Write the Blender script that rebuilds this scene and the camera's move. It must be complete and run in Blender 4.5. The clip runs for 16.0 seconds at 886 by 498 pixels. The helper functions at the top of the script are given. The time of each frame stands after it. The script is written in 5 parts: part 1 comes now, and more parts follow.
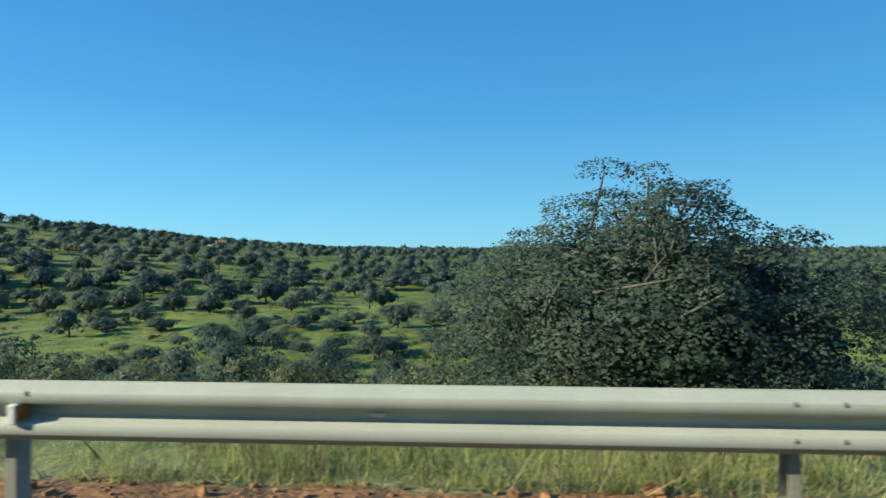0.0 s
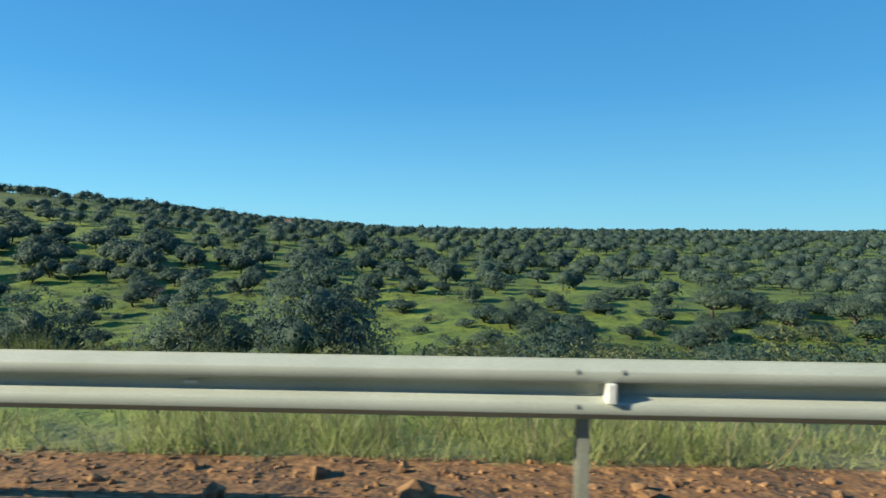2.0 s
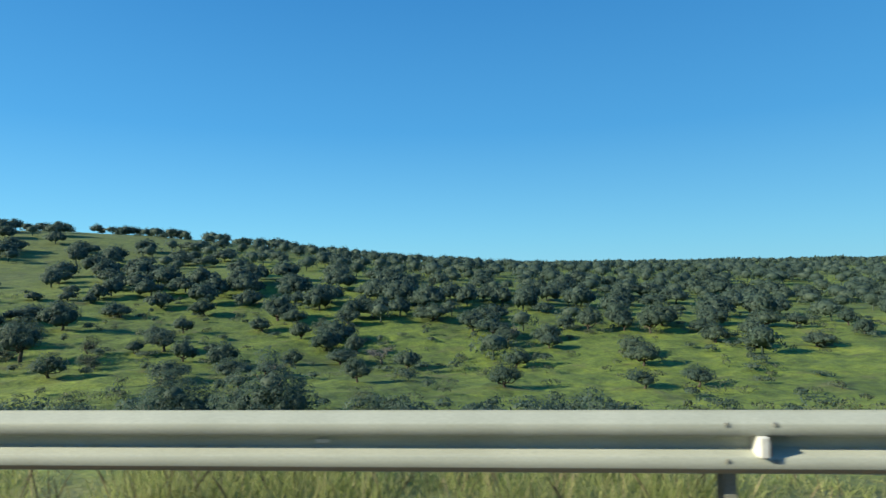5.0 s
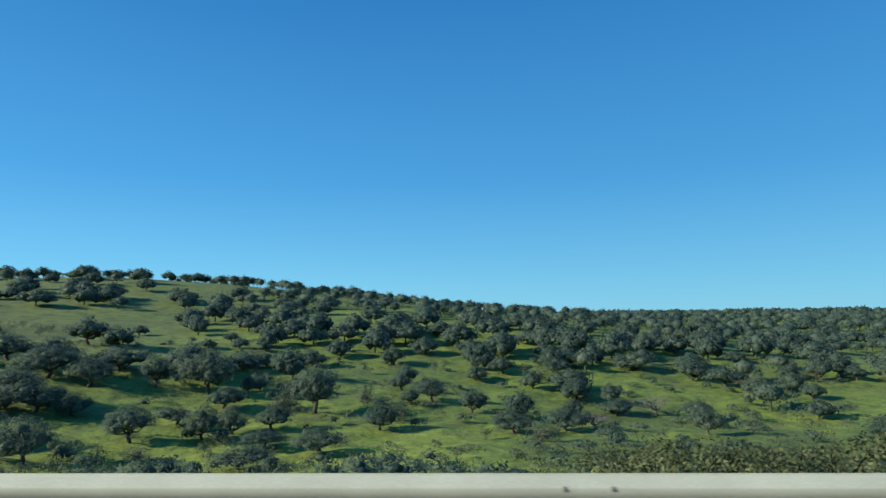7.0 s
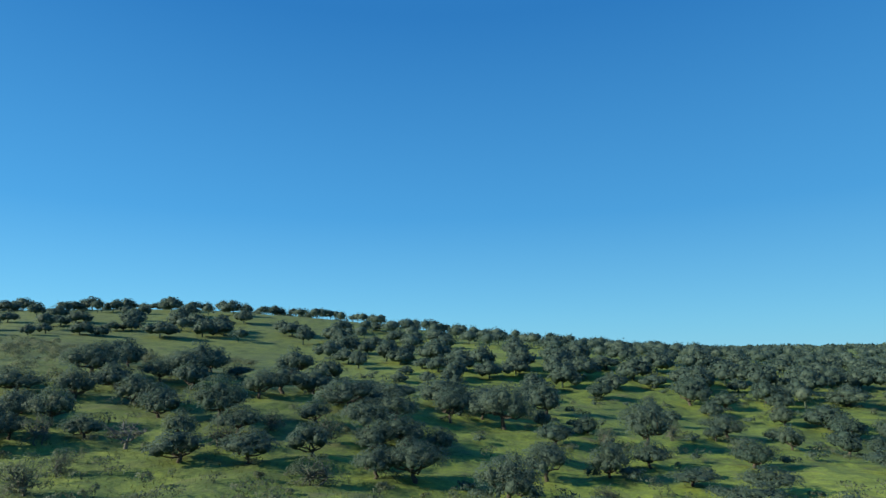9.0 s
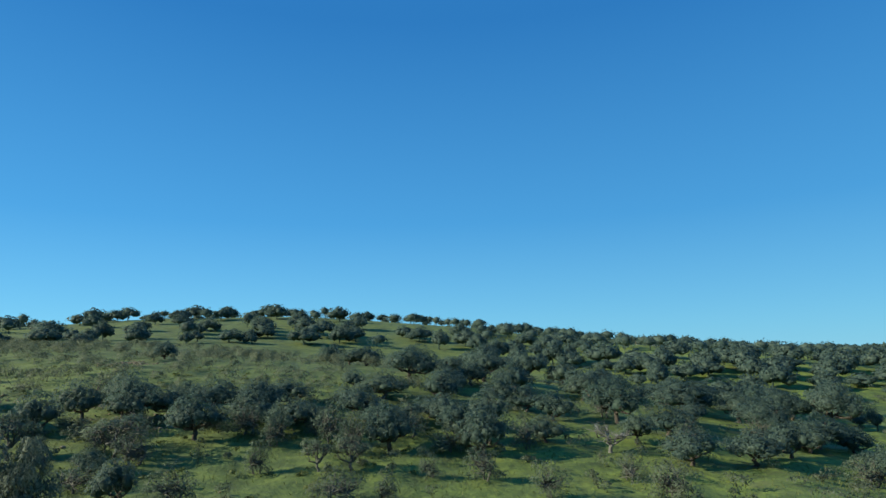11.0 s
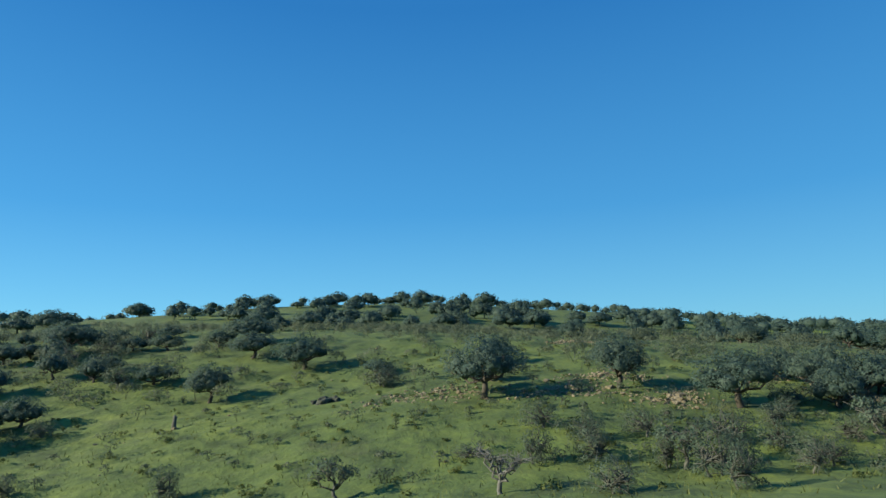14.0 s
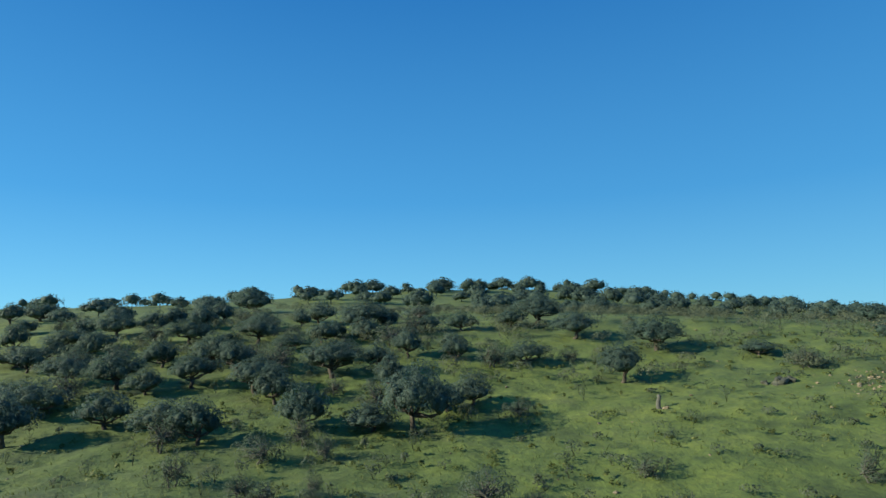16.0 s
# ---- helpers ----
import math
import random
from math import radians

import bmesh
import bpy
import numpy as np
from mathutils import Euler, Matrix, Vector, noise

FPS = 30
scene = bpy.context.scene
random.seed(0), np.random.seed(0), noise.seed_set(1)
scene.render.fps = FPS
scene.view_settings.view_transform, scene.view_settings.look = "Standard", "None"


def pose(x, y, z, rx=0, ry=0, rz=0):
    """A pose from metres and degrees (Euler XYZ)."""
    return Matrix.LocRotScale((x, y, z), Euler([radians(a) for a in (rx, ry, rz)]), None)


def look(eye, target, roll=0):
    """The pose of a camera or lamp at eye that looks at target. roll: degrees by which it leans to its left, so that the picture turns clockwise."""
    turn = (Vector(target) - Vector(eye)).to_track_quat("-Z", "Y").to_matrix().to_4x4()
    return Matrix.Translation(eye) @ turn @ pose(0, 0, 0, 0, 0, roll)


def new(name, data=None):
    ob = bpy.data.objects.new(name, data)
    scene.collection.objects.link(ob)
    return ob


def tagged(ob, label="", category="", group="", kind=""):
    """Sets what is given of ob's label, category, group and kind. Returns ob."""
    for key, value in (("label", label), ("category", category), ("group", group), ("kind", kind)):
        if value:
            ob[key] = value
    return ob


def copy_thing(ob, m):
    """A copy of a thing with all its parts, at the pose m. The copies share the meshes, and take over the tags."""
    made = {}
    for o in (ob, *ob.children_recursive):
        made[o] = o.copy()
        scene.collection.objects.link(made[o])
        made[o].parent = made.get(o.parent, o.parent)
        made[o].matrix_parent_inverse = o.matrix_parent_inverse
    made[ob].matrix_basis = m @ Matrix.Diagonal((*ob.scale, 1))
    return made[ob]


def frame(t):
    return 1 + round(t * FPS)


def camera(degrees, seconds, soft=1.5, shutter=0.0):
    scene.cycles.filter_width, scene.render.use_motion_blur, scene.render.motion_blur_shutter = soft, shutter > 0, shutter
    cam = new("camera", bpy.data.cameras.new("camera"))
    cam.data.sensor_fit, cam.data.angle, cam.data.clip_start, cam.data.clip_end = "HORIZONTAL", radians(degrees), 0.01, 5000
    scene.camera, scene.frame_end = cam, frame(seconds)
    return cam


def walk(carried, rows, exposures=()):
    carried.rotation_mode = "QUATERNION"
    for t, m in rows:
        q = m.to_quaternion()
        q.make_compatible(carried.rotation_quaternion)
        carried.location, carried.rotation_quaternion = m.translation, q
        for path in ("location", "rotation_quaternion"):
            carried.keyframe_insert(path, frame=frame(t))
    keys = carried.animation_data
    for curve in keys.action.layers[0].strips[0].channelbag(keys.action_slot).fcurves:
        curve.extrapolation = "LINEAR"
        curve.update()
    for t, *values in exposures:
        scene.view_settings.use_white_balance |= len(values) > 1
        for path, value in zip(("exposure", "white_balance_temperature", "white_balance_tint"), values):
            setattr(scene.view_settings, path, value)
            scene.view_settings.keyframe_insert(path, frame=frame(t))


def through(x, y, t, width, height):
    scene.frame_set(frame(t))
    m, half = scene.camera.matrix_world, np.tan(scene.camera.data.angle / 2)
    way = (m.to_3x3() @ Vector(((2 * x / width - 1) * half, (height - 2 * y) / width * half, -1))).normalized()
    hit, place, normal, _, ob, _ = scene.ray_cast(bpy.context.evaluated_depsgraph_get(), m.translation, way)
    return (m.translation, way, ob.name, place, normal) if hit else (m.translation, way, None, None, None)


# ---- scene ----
cam = camera(74.0, 16.0, shutter=0.025)
# seconds, place in metres, pitch, roll and yaw in degrees
PATH = (
    (0, 0.07, 0.033, 1.356, 0.02, 0.09, 3.47),
    (0.5, -14.78, 0.030, 1.347, -0.38, -0.34, 3.01),
    (1, -29.48, 0.018, 1.351, -0.76, -0.38, 2.56),
    (1.5, -44.16, -0.033, 1.350, -1.68, -0.44, 2.46),
    (2, -58.99, -0.025, 1.325, -1.89, -0.36, 2.57),
    (2.5, -73.74, -0.023, 1.322, -1.62, -0.14, 2.97),
    (3, -88.52, -0.068, 1.356, -1.28, -0.20, 3.25),
    (3.5, -103.29, -0.125, 1.371, -0.49, 0.17, 3.82),
    (3.7, -109.19, -0.144, 1.389, -0.22, 0.33, 4.03),
    (5.8, -171.33, 0.020, 1.422, 3.12, 1.16, 3.30),
    (6, -177.26, 0.020, 1.426, 3.61, 1.06, 3.21),
    (6.5, -192.04, 0.016, 1.436, 4.89, 0.82, 3.08),
    (7, -206.86, 0.007, 1.443, 6.38, 0.77, 2.92),
    (7.5, -221.69, 0.002, 1.450, 8.08, 0.63, 2.61),
    (8, -236.57, 0.002, 1.475, 9.28, 0.56, 2.48),
    (8.2, -242.51, 0.002, 1.480, 9.55, 0.56, 2.37),
    (10.3, -304.39, 0.028, 1.490, 9.86, 0.79, 3.40),
    (10.5, -310.24, 0.027, 1.490, 9.93, 0.98, 3.49),
    (11, -324.87, 0.025, 1.490, 10.32, 1.33, 3.60),
    (11.5, -339.53, 0.024, 1.490, 10.48, 1.50, 3.34),
    (12, -354.15, 0.027, 1.490, 10.26, 1.57, 2.85),
    (12.5, -368.80, 0.032, 1.490, 9.96, 1.56, 2.60),
    (13, -383.59, 0.033, 1.490, 9.63, 1.64, 2.65),
    (13.5, -398.48, 0.033, 1.490, 9.44, 1.69, 3.18),
    (14, -413.28, 0.024, 1.490, 9.35, 1.72, 3.64),
    (14.5, -427.92, -0.001, 1.490, 9.29, 1.73, 4.08),
    (15, -442.43, -0.036, 1.490, 9.08, 1.66, 4.43),
    (15.5, -456.92, -0.059, 1.490, 8.72, 1.46, 4.59),
    (16, -471.42, -0.078, 1.490, 8.29, 1.22, 4.55))
walk(cam, [(t, pose(x, y, z, 90 + p, r, w)) for t, x, y, z, p, r, w in PATH], ((0, 0.9, 6800, 6), (3.7, 0.9, 6800, 6), (8, 0.76, 6560, 6), (16, 0.76, 6560, 6)))

# ---- sky and sun ----
SUN_UP, SUN_SIDE = radians(24), Vector((-0.955, -0.295, 0)).normalized()
sun_way = SUN_SIDE * math.cos(SUN_UP) + Vector((0, 0, math.sin(SUN_UP)))
sun = new("sun", bpy.data.lights.new("sun", "SUN"))
sun.data.energy, sun.data.angle, sun.data.color = 4.5, radians(0.53), (1.0, 0.915, 0.70)
sun.matrix_world = look(sun_way * 100, (0, 0, 0))

world = bpy.data.worlds.new("sky")
scene.world = world
world.use_nodes = True
wn = world.node_tree.nodes
sky = wn.new("ShaderNodeTexSky")
sky.sky_type, sky.sun_disc = "NISHITA", False
sky.sun_elevation, sky.sun_rotation = SUN_UP, -math.atan2(SUN_SIDE.x, SUN_SIDE.y)
sky.altitude, sky.air_density, sky.dust_density, sky.ozone_density = 300, 1.0, 0.0, 4.0
deep = wn.new("ShaderNodeHueSaturation")
deep.inputs["Saturation"].default_value = 1.2
world.node_tree.links.new(sky.outputs[0], deep.inputs["Color"])
tint = wn.new("ShaderNodeMix")
tint.data_type, tint.blend_type = "RGBA", "MULTIPLY"
tint.inputs[0].default_value, tint.inputs[7].default_value = 1.0, (0.60, 0.98, 1.12, 1)
world.node_tree.links.new(deep.outputs[0], tint.inputs[6])
# clear blue air, paler towards the horizon
where, upward, deepness = wn.new("ShaderNodeTexCoord"), wn.new("ShaderNodeSeparateXYZ"), wn.new("ShaderNodeValToRGB")
world.node_tree.links.new(where.outputs["Generated"], upward.inputs[0])
world.node_tree.links.new(upward.outputs["Z"], deepness.inputs[0])
stops = deepness.color_ramp.elements
stops.new(0.22)
for e, (at, c) in zip(stops, ((0.0, (0.225, 0.63, 0.95)), (0.22, (0.085, 0.39, 0.81)), (0.52, (0.033, 0.222, 0.61)))):
    e.position, e.color = at, (*c, 1)
strong = wn.new("ShaderNodeMix")
strong.data_type, strong.blend_type = "RGBA", "MULTIPLY"
strong.inputs[0].default_value, strong.inputs[7].default_value = 1.0, (5.0, 5.0, 5.0, 1)
world.node_tree.links.new(deepness.outputs[0], strong.inputs[6])
# a little brighter on the sun's side
sunward = wn.new("ShaderNodeMapRange")
for k, v in zip(range(1, 5), (-1.0, 1.0, 5.15, 4.6)):
    sunward.inputs[k].default_value = v
world.node_tree.links.new(upward.outputs["X"], sunward.inputs[0])
world.node_tree.links.new(sunward.outputs[0], strong.inputs[7])
air = wn.new("ShaderNodeMix")
air.data_type = "RGBA"
air.inputs[0].default_value = 0.88
world.node_tree.links.new(tint.outputs[2], air.inputs[6])
world.node_tree.links.new(strong.outputs[2], air.inputs[7])
world.node_tree.links.new(air.outputs[2], wn["Background"].inputs[0])
wn["Background"].inputs[1].default_value = 0.1075


# ---- materials ----
def surface(name, rough=0.8, metal=0.0):
    m = bpy.data.materials.new(name)
    m.use_nodes = True
    b = m.node_tree.nodes["Principled BSDF"]
    b.inputs["Roughness"].default_value, b.inputs["Metallic"].default_value = rough, metal
    return m, m.node_tree, b


def node(tree, kind, **sets):
    n = tree.nodes.new(kind)
    for k, v in sets.items():
        n.inputs[k.replace("_", " ")].default_value = v
    return n


def noise_of(tree, size, detail=4.0, rough=0.6, coords=None):
    n = node(tree, "ShaderNodeTexNoise", Scale=1.0 / size, Detail=detail, Roughness=rough)
    if coords is None:
        coords = tree.nodes.new("ShaderNodeTexCoord").outputs["Object"]
    tree.links.new(coords, n.inputs["Vector"])
    return n.outputs["Fac"]


def ramp(tree, value, *stops):
    r = tree.nodes.new("ShaderNodeValToRGB")
    while len(r.color_ramp.elements) < len(stops):
        r.color_ramp.elements.new(0.5)
    for e, (at, c) in zip(r.color_ramp.elements, stops):
        e.position, e.color = at, (*c, 1)
    tree.links.new(value, r.inputs[0])
    return r.outputs[0]


def mixed(tree, how, fac, a, b):
    m = tree.nodes.new("ShaderNodeMix")
    m.data_type, m.blend_type = "RGBA", how
    for sock, v in ((m.inputs[0], fac), (m.inputs[6], a), (m.inputs[7], b)):
        if isinstance(v, (int, float)):
            sock.default_value = v
        elif isinstance(v, tuple):
            sock.default_value = (*v, 1)
        else:
            tree.links.new(v, sock)
    return m.outputs[2]


def bumped(tree, bsdf, value, depth, strength=0.6):
    b = node(tree, "ShaderNodeBump", Distance=depth, Strength=strength)
    tree.links.new(value, b.inputs["Height"])
    tree.links.new(b.outputs[0], bsdf.inputs["Normal"])


def mottled(name, low, high, size=0.3, rough=0.8, metal=0.0, fine=0.02, depth=0.003):
    """Two tones in large patches with a fine grain over them."""
    m, t, b = surface(name, rough, metal)
    c = ramp(t, noise_of(t, size), (0.35, low), (0.65, high))
    g = noise_of(t, fine, 3)
    c = mixed(t, "MULTIPLY", 0.5, c, ramp(t, g, (0.3, (0.6, 0.6, 0.6)), (0.7, (1, 1, 1))))
    t.links.new(c, b.inputs["Base Color"])
    bumped(t, b, g, depth)
    return m


def leafy(name, low, mid, high, through=0.25):
    """Leaves: a tone for each leaf, another for each plant, a little light passing through."""
    m, t, b = surface(name, 0.6)
    b.inputs["Specular IOR Level"].default_value = 0.22
    info, geo = t.nodes.new("ShaderNodeObjectInfo"), t.nodes.new("ShaderNodeNewGeometry")
    c = ramp(t, geo.outputs["Random Per Island"], (0.0, low), (0.55, mid), (1.0, high))
    c = mixed(t, "MULTIPLY", 1.0, c, ramp(t, info.outputs["Random"], (0.0, (0.78, 0.84, 0.82)), (0.5, (1, 1, 1)), (1.0, (1.16, 1.1, 1.0))))
    mot = noise_of(t, 0.5, 3, 0.7)
    c = mixed(t, "MULTIPLY", 1.0, c, ramp(t, mot, (0.32, (0.72, 0.73, 0.75)), (0.65, (1.12, 1.12, 1.1))))
    t.links.new(c, b.inputs["Base Color"])
    thin = t.nodes.new("ShaderNodeBsdfTranslucent")
    t.links.new(c, thin.inputs[0])
    mix = t.nodes.new("ShaderNodeMixShader")
    mix.inputs[0].default_value = through
    t.links.new(b.outputs[0], mix.inputs[1])
    t.links.new(thin.outputs[0], mix.inputs[2])
    t.links.new(mix.outputs[0], t.nodes["Material Output"].inputs[0])
    return m


def meadow():
    m, t, b = surface("meadow_grass", 0.9)
    co = t.nodes.new("ShaderNodeTexCoord").outputs["Object"]
    green = ramp(t, noise_of(t, 45, 5, coords=co), (0.32, (0.086, 0.137, 0.026)), (0.5, (0.137, 0.205, 0.031)), (0.68, (0.20, 0.268, 0.04)))
    mid = ramp(t, noise_of(t, 5, 5, 0.65, co), (0.30, (0.38, 0.44, 0.42)), (0.47, (0.85, 0.88, 0.85)), (0.68, (1.25, 1.15, 1.0)))
    c = mixed(t, "MULTIPLY", 1.0, green, mid)
    tuft = noise_of(t, 0.55, 4, 0.7, co)
    c = mixed(t, "MULTIPLY", 0.8, c, ramp(t, tuft, (0.3, (0.5, 0.5, 0.45)), (0.62, (1.15, 1.12, 1.05))))
    rough_grass = noise_of(t, 1.8, 5, 0.7, co)
    c = mixed(t, "MULTIPLY", 1.0, c, ramp(t, rough_grass, (0.32, (0.52, 0.55, 0.56)), (0.5, (0.92, 0.92, 0.9)), (0.68, (1.2, 1.15, 1.05))))
    earth = ramp(t, noise_of(t, 9, 6, 0.7, co), (0.55, (0, 0, 0)), (0.72, (0.8, 0.8, 0.8)))
    c = mixed(t, "MIX", earth, c, ramp(t, noise_of(t, 0.7, 4, 0.6, co), (0.3, (0.07, 0.075, 0.03)), (0.7, (0.15, 0.125, 0.07))))
    # darker, duller pasture green towards the terraced hillside
    place = t.nodes.new("ShaderNodeSeparateXYZ")
    t.links.new(co, place.inputs[0])
    hill = node(t, "ShaderNodeMapRange", From_Min=-250.0, From_Max=-360.0, To_Min=0.0, To_Max=0.6)
    t.links.new(place.outputs["X"], hill.inputs["Value"])
    c = mixed(t, "MIX", hill.outputs[0], c, mixed(t, "MULTIPLY", 1.0, mid, (0.075, 0.106, 0.032)))
    # pale dry litter under the verge grass
    litter = node(t, "ShaderNodeMapRange", From_Min=4.6, From_Max=6.5, To_Min=0.75, To_Max=0.0)
    off = node(t, "ShaderNodeMath")
    off.operation = "ABSOLUTE"
    t.links.new(place.outputs["Y"], off.inputs[0])
    t.links.new(off.outputs[0], litter.inputs["Value"])
    c = mixed(t, "MIX", litter.outputs[0], c, ramp(t, noise_of(t, 0.25, 5, 0.7, co), (0.35, (0.12, 0.12, 0.045)), (0.6, (0.24, 0.225, 0.10))))
    # bare red earth along the foot of the guardrail
    sep = t.nodes.new("ShaderNodeSeparateXYZ")
    t.links.new(co, sep.inputs[0])
    wob = node(t, "ShaderNodeMath")
    wob.operation = "MULTIPLY_ADD"
    t.links.new(noise_of(t, 0.8, 5, 0.7, co), wob.inputs[0])
    wob.inputs[1].default_value = -0.9
    t.links.new(sep.outputs["Y"], wob.inputs[2])
    strip = ramp(t, wob.outputs[0], (0.0, (1, 1, 1)), (1.0, (0, 0, 0)))
    rr = [n for n in t.nodes if n.bl_idname == "ShaderNodeValToRGB"][-1]
    near = node(t, "ShaderNodeMapRange", From_Min=0.95, From_Max=1.12)
    apart = node(t, "ShaderNodeMath")
    apart.operation = "SUBTRACT"
    t.links.new(wob.outputs[0], apart.inputs[0])
    apart.inputs[1].default_value = 3.12
    width = node(t, "ShaderNodeMath")
    width.operation = "ABSOLUTE"
    t.links.new(apart.outputs[0], width.inputs[0])
    t.links.new(width.outputs[0], near.inputs["Value"])
    t.links.new(near.outputs[0], rr.inputs[0])
    red = ramp(t, noise_of(t, 0.12, 6, 0.75, co), (0.32, (0.06, 0.03, 0.012)), (0.5, (0.19, 0.09, 0.032)), (0.7, (0.37, 0.195, 0.078)))
    c = mixed(t, "MIX", strip, c, red)
    t.links.new(c, b.inputs["Base Color"])
    # tussocks over low swells of the ground
    swell = node(t, "ShaderNodeMath")
    swell.operation = "MULTIPLY_ADD"
    t.links.new(noise_of(t, 4.5, 4, 0.55, co), swell.inputs[0])
    swell.inputs[1].default_value = 5.0
    t.links.new(tuft, swell.inputs[2])
    bumped(t, b, swell.outputs[0], 0.2, 0.6)
    return m


MEADOW = meadow()
ASPHALT = mottled("asphalt", (0.04, 0.04, 0.042), (0.065, 0.064, 0.062), 1.5, 0.85, fine=0.012)
PAINT = mottled("road_paint", (0.6, 0.6, 0.58), (0.78, 0.78, 0.75), 0.4, 0.6)
ZINC = mottled("galvanised_steel", (0.41, 0.435, 0.375), (0.475, 0.50, 0.435), 0.6, 0.65, 0.0, fine=0.012, depth=0.0003)
ZINC_POST = mottled("weathered_zinc", (0.25, 0.26, 0.22), (0.36, 0.365, 0.31), 0.2, 0.6, 0.0, fine=0.02, depth=0.0006)
ZINC.node_tree.nodes["Principled BSDF"].inputs["Specular IOR Level"].default_value = 0.25
BOLT = mottled("bolt_steel", (0.26, 0.26, 0.23), (0.36, 0.36, 0.32), 0.02, 0.5, 0.2, fine=0.005)
WHITE = mottled("white_plastic", (0.72, 0.72, 0.68), (0.82, 0.82, 0.79), 0.15, 0.45, fine=0.02, depth=0.0005)
BLACK = mottled("black_plastic", (0.018, 0.018, 0.02), (0.03, 0.03, 0.032), 0.2, 0.5, fine=0.02, depth=0.0005)
AMBER = mottled("amber_reflector", (0.50, 0.17, 0.03), (0.62, 0.25, 0.05), 0.03, 0.25, fine=0.008, depth=0.0008)
SIGN_RED = mottled("red_sign_foil", (0.32, 0.018, 0.022), (0.39, 0.03, 0.033), 0.3, 0.4, fine=0.03, depth=0.0003)
SIGN_WHITE = mottled("white_sign_foil", (0.34, 0.36, 0.38), (0.42, 0.43, 0.44), 0.3, 0.4, fine=0.03, depth=0.0003)
ALU = mottled("bare_aluminium", (0.62, 0.63, 0.62), (0.74, 0.74, 0.72), 0.25, 0.5, 0.2, fine=0.03, depth=0.0003)
BARK = mottled("oak_bark", (0.045, 0.038, 0.03), (0.11, 0.095, 0.075), 0.35, 0.95, fine=0.06, depth=0.03)
PALE_BARK = mottled("bleached_dead_wood", (0.095, 0.096, 0.09), (0.19, 0.19, 0.175), 0.3, 0.9, fine=0.04, depth=0.01)
GREY_BARK = mottled("grey_twig_bark", (0.066, 0.069, 0.058), (0.125, 0.128, 0.108), 0.3, 0.9, fine=0.04, depth=0.01)
STONE = mottled("tan_stone", (0.15, 0.125, 0.078), (0.28, 0.235, 0.155), 0.6, 0.9, fine=0.05, depth=0.02)
ROCK = mottled("dark_lichened_rock", (0.034, 0.040, 0.030), (0.09, 0.096, 0.072), 0.5, 0.95, fine=0.05, depth=0.03)
GRAVEL = mottled("brown_gravel", (0.12, 0.06, 0.026), (0.38, 0.21, 0.10), 0.10, 0.95, fine=0.015, depth=0.004)
FENCE = mottled("pale_fence_post", (0.22, 0.24, 0.20), (0.36, 0.37, 0.31), 0.3, 0.7, fine=0.02, depth=0.001)
LIME = mottled("limewash", (0.68, 0.67, 0.63), (0.8, 0.79, 0.76), 0.8, 0.9, fine=0.05)
TILE = mottled("clay_tiles", (0.25, 0.10, 0.06), (0.36, 0.17, 0.10), 0.5, 0.85, fine=0.08, depth=0.02)
PRINT = mottled("faded_sign_print", (0.10, 0.11, 0.13), (0.17, 0.18, 0.2), 0.1, 0.5, fine=0.01, depth=0.0003)
GLASS_DARK = mottled("dark_window", (0.02, 0.022, 0.025), (0.035, 0.038, 0.04), 0.5, 0.15)
OAK_LEAF = leafy("holm_oak_leaf", (0.060, 0.100, 0.084), (0.090, 0.142, 0.117), (0.134, 0.188, 0.152), 0.5)
OLIVE_GRASS = leafy("olive_bank_grass", (0.085, 0.11, 0.032), (0.125, 0.152, 0.045), (0.185, 0.205, 0.075), 0.35)
PALE_LEAF = leafy("grey_olive_leaf", (0.074, 0.108, 0.076), (0.098, 0.14, 0.098), (0.13, 0.175, 0.123), 0.38)
GUM_LEAF = leafy("eucalyptus_leaf", (0.115, 0.148, 0.11), (0.156, 0.19, 0.142), (0.21, 0.24, 0.184), 0.35)
BRUSH_LEAF = leafy("grey_brush_leaf", (0.092, 0.118, 0.078), (0.122, 0.150, 0.102), (0.155, 0.184, 0.128), 0.45)
SCRUB_LEAF = leafy("olive_scrub_leaf", (0.095, 0.115, 0.055), (0.13, 0.152, 0.075), (0.175, 0.19, 0.10), 0.38)
DEEP_LEAF = leafy("deep_green_oak_leaf", (0.044, 0.078, 0.064), (0.066, 0.106, 0.085), (0.10, 0.143, 0.114), 0.45)
GRASS_LEAF = leafy("verge_grass", (0.25, 0.31, 0.10), (0.34, 0.385, 0.15), (0.46, 0.45, 0.23), 0.5)
STRAW = leafy("dry_stalk", (0.16, 0.13, 0.075), (0.24, 0.20, 0.12), (0.36, 0.31, 0.2), 0.2)
FLOWER = leafy("yellow_flower", (0.42, 0.36, 0.03), (0.55, 0.5, 0.05), (0.65, 0.62, 0.25), 0.3)

# ---- the lie of the land ----
LAND_Y = (4.5, 12, 25, 40, 50, 60, 72, 85, 100, 125, 150, 180, 230, 300, 380, 500, 800)
# the shoulder falls away behind the guardrail
SHOULDER_Y, SHOULDER_Z = (2.5, 2.7, 3.0, 3.4, 3.8, 4.5), (-0.03, -0.03, -0.13, -0.34, -0.44, -0.5)
LAND = {}


def section(x, *heights):
    LAND[x] = heights


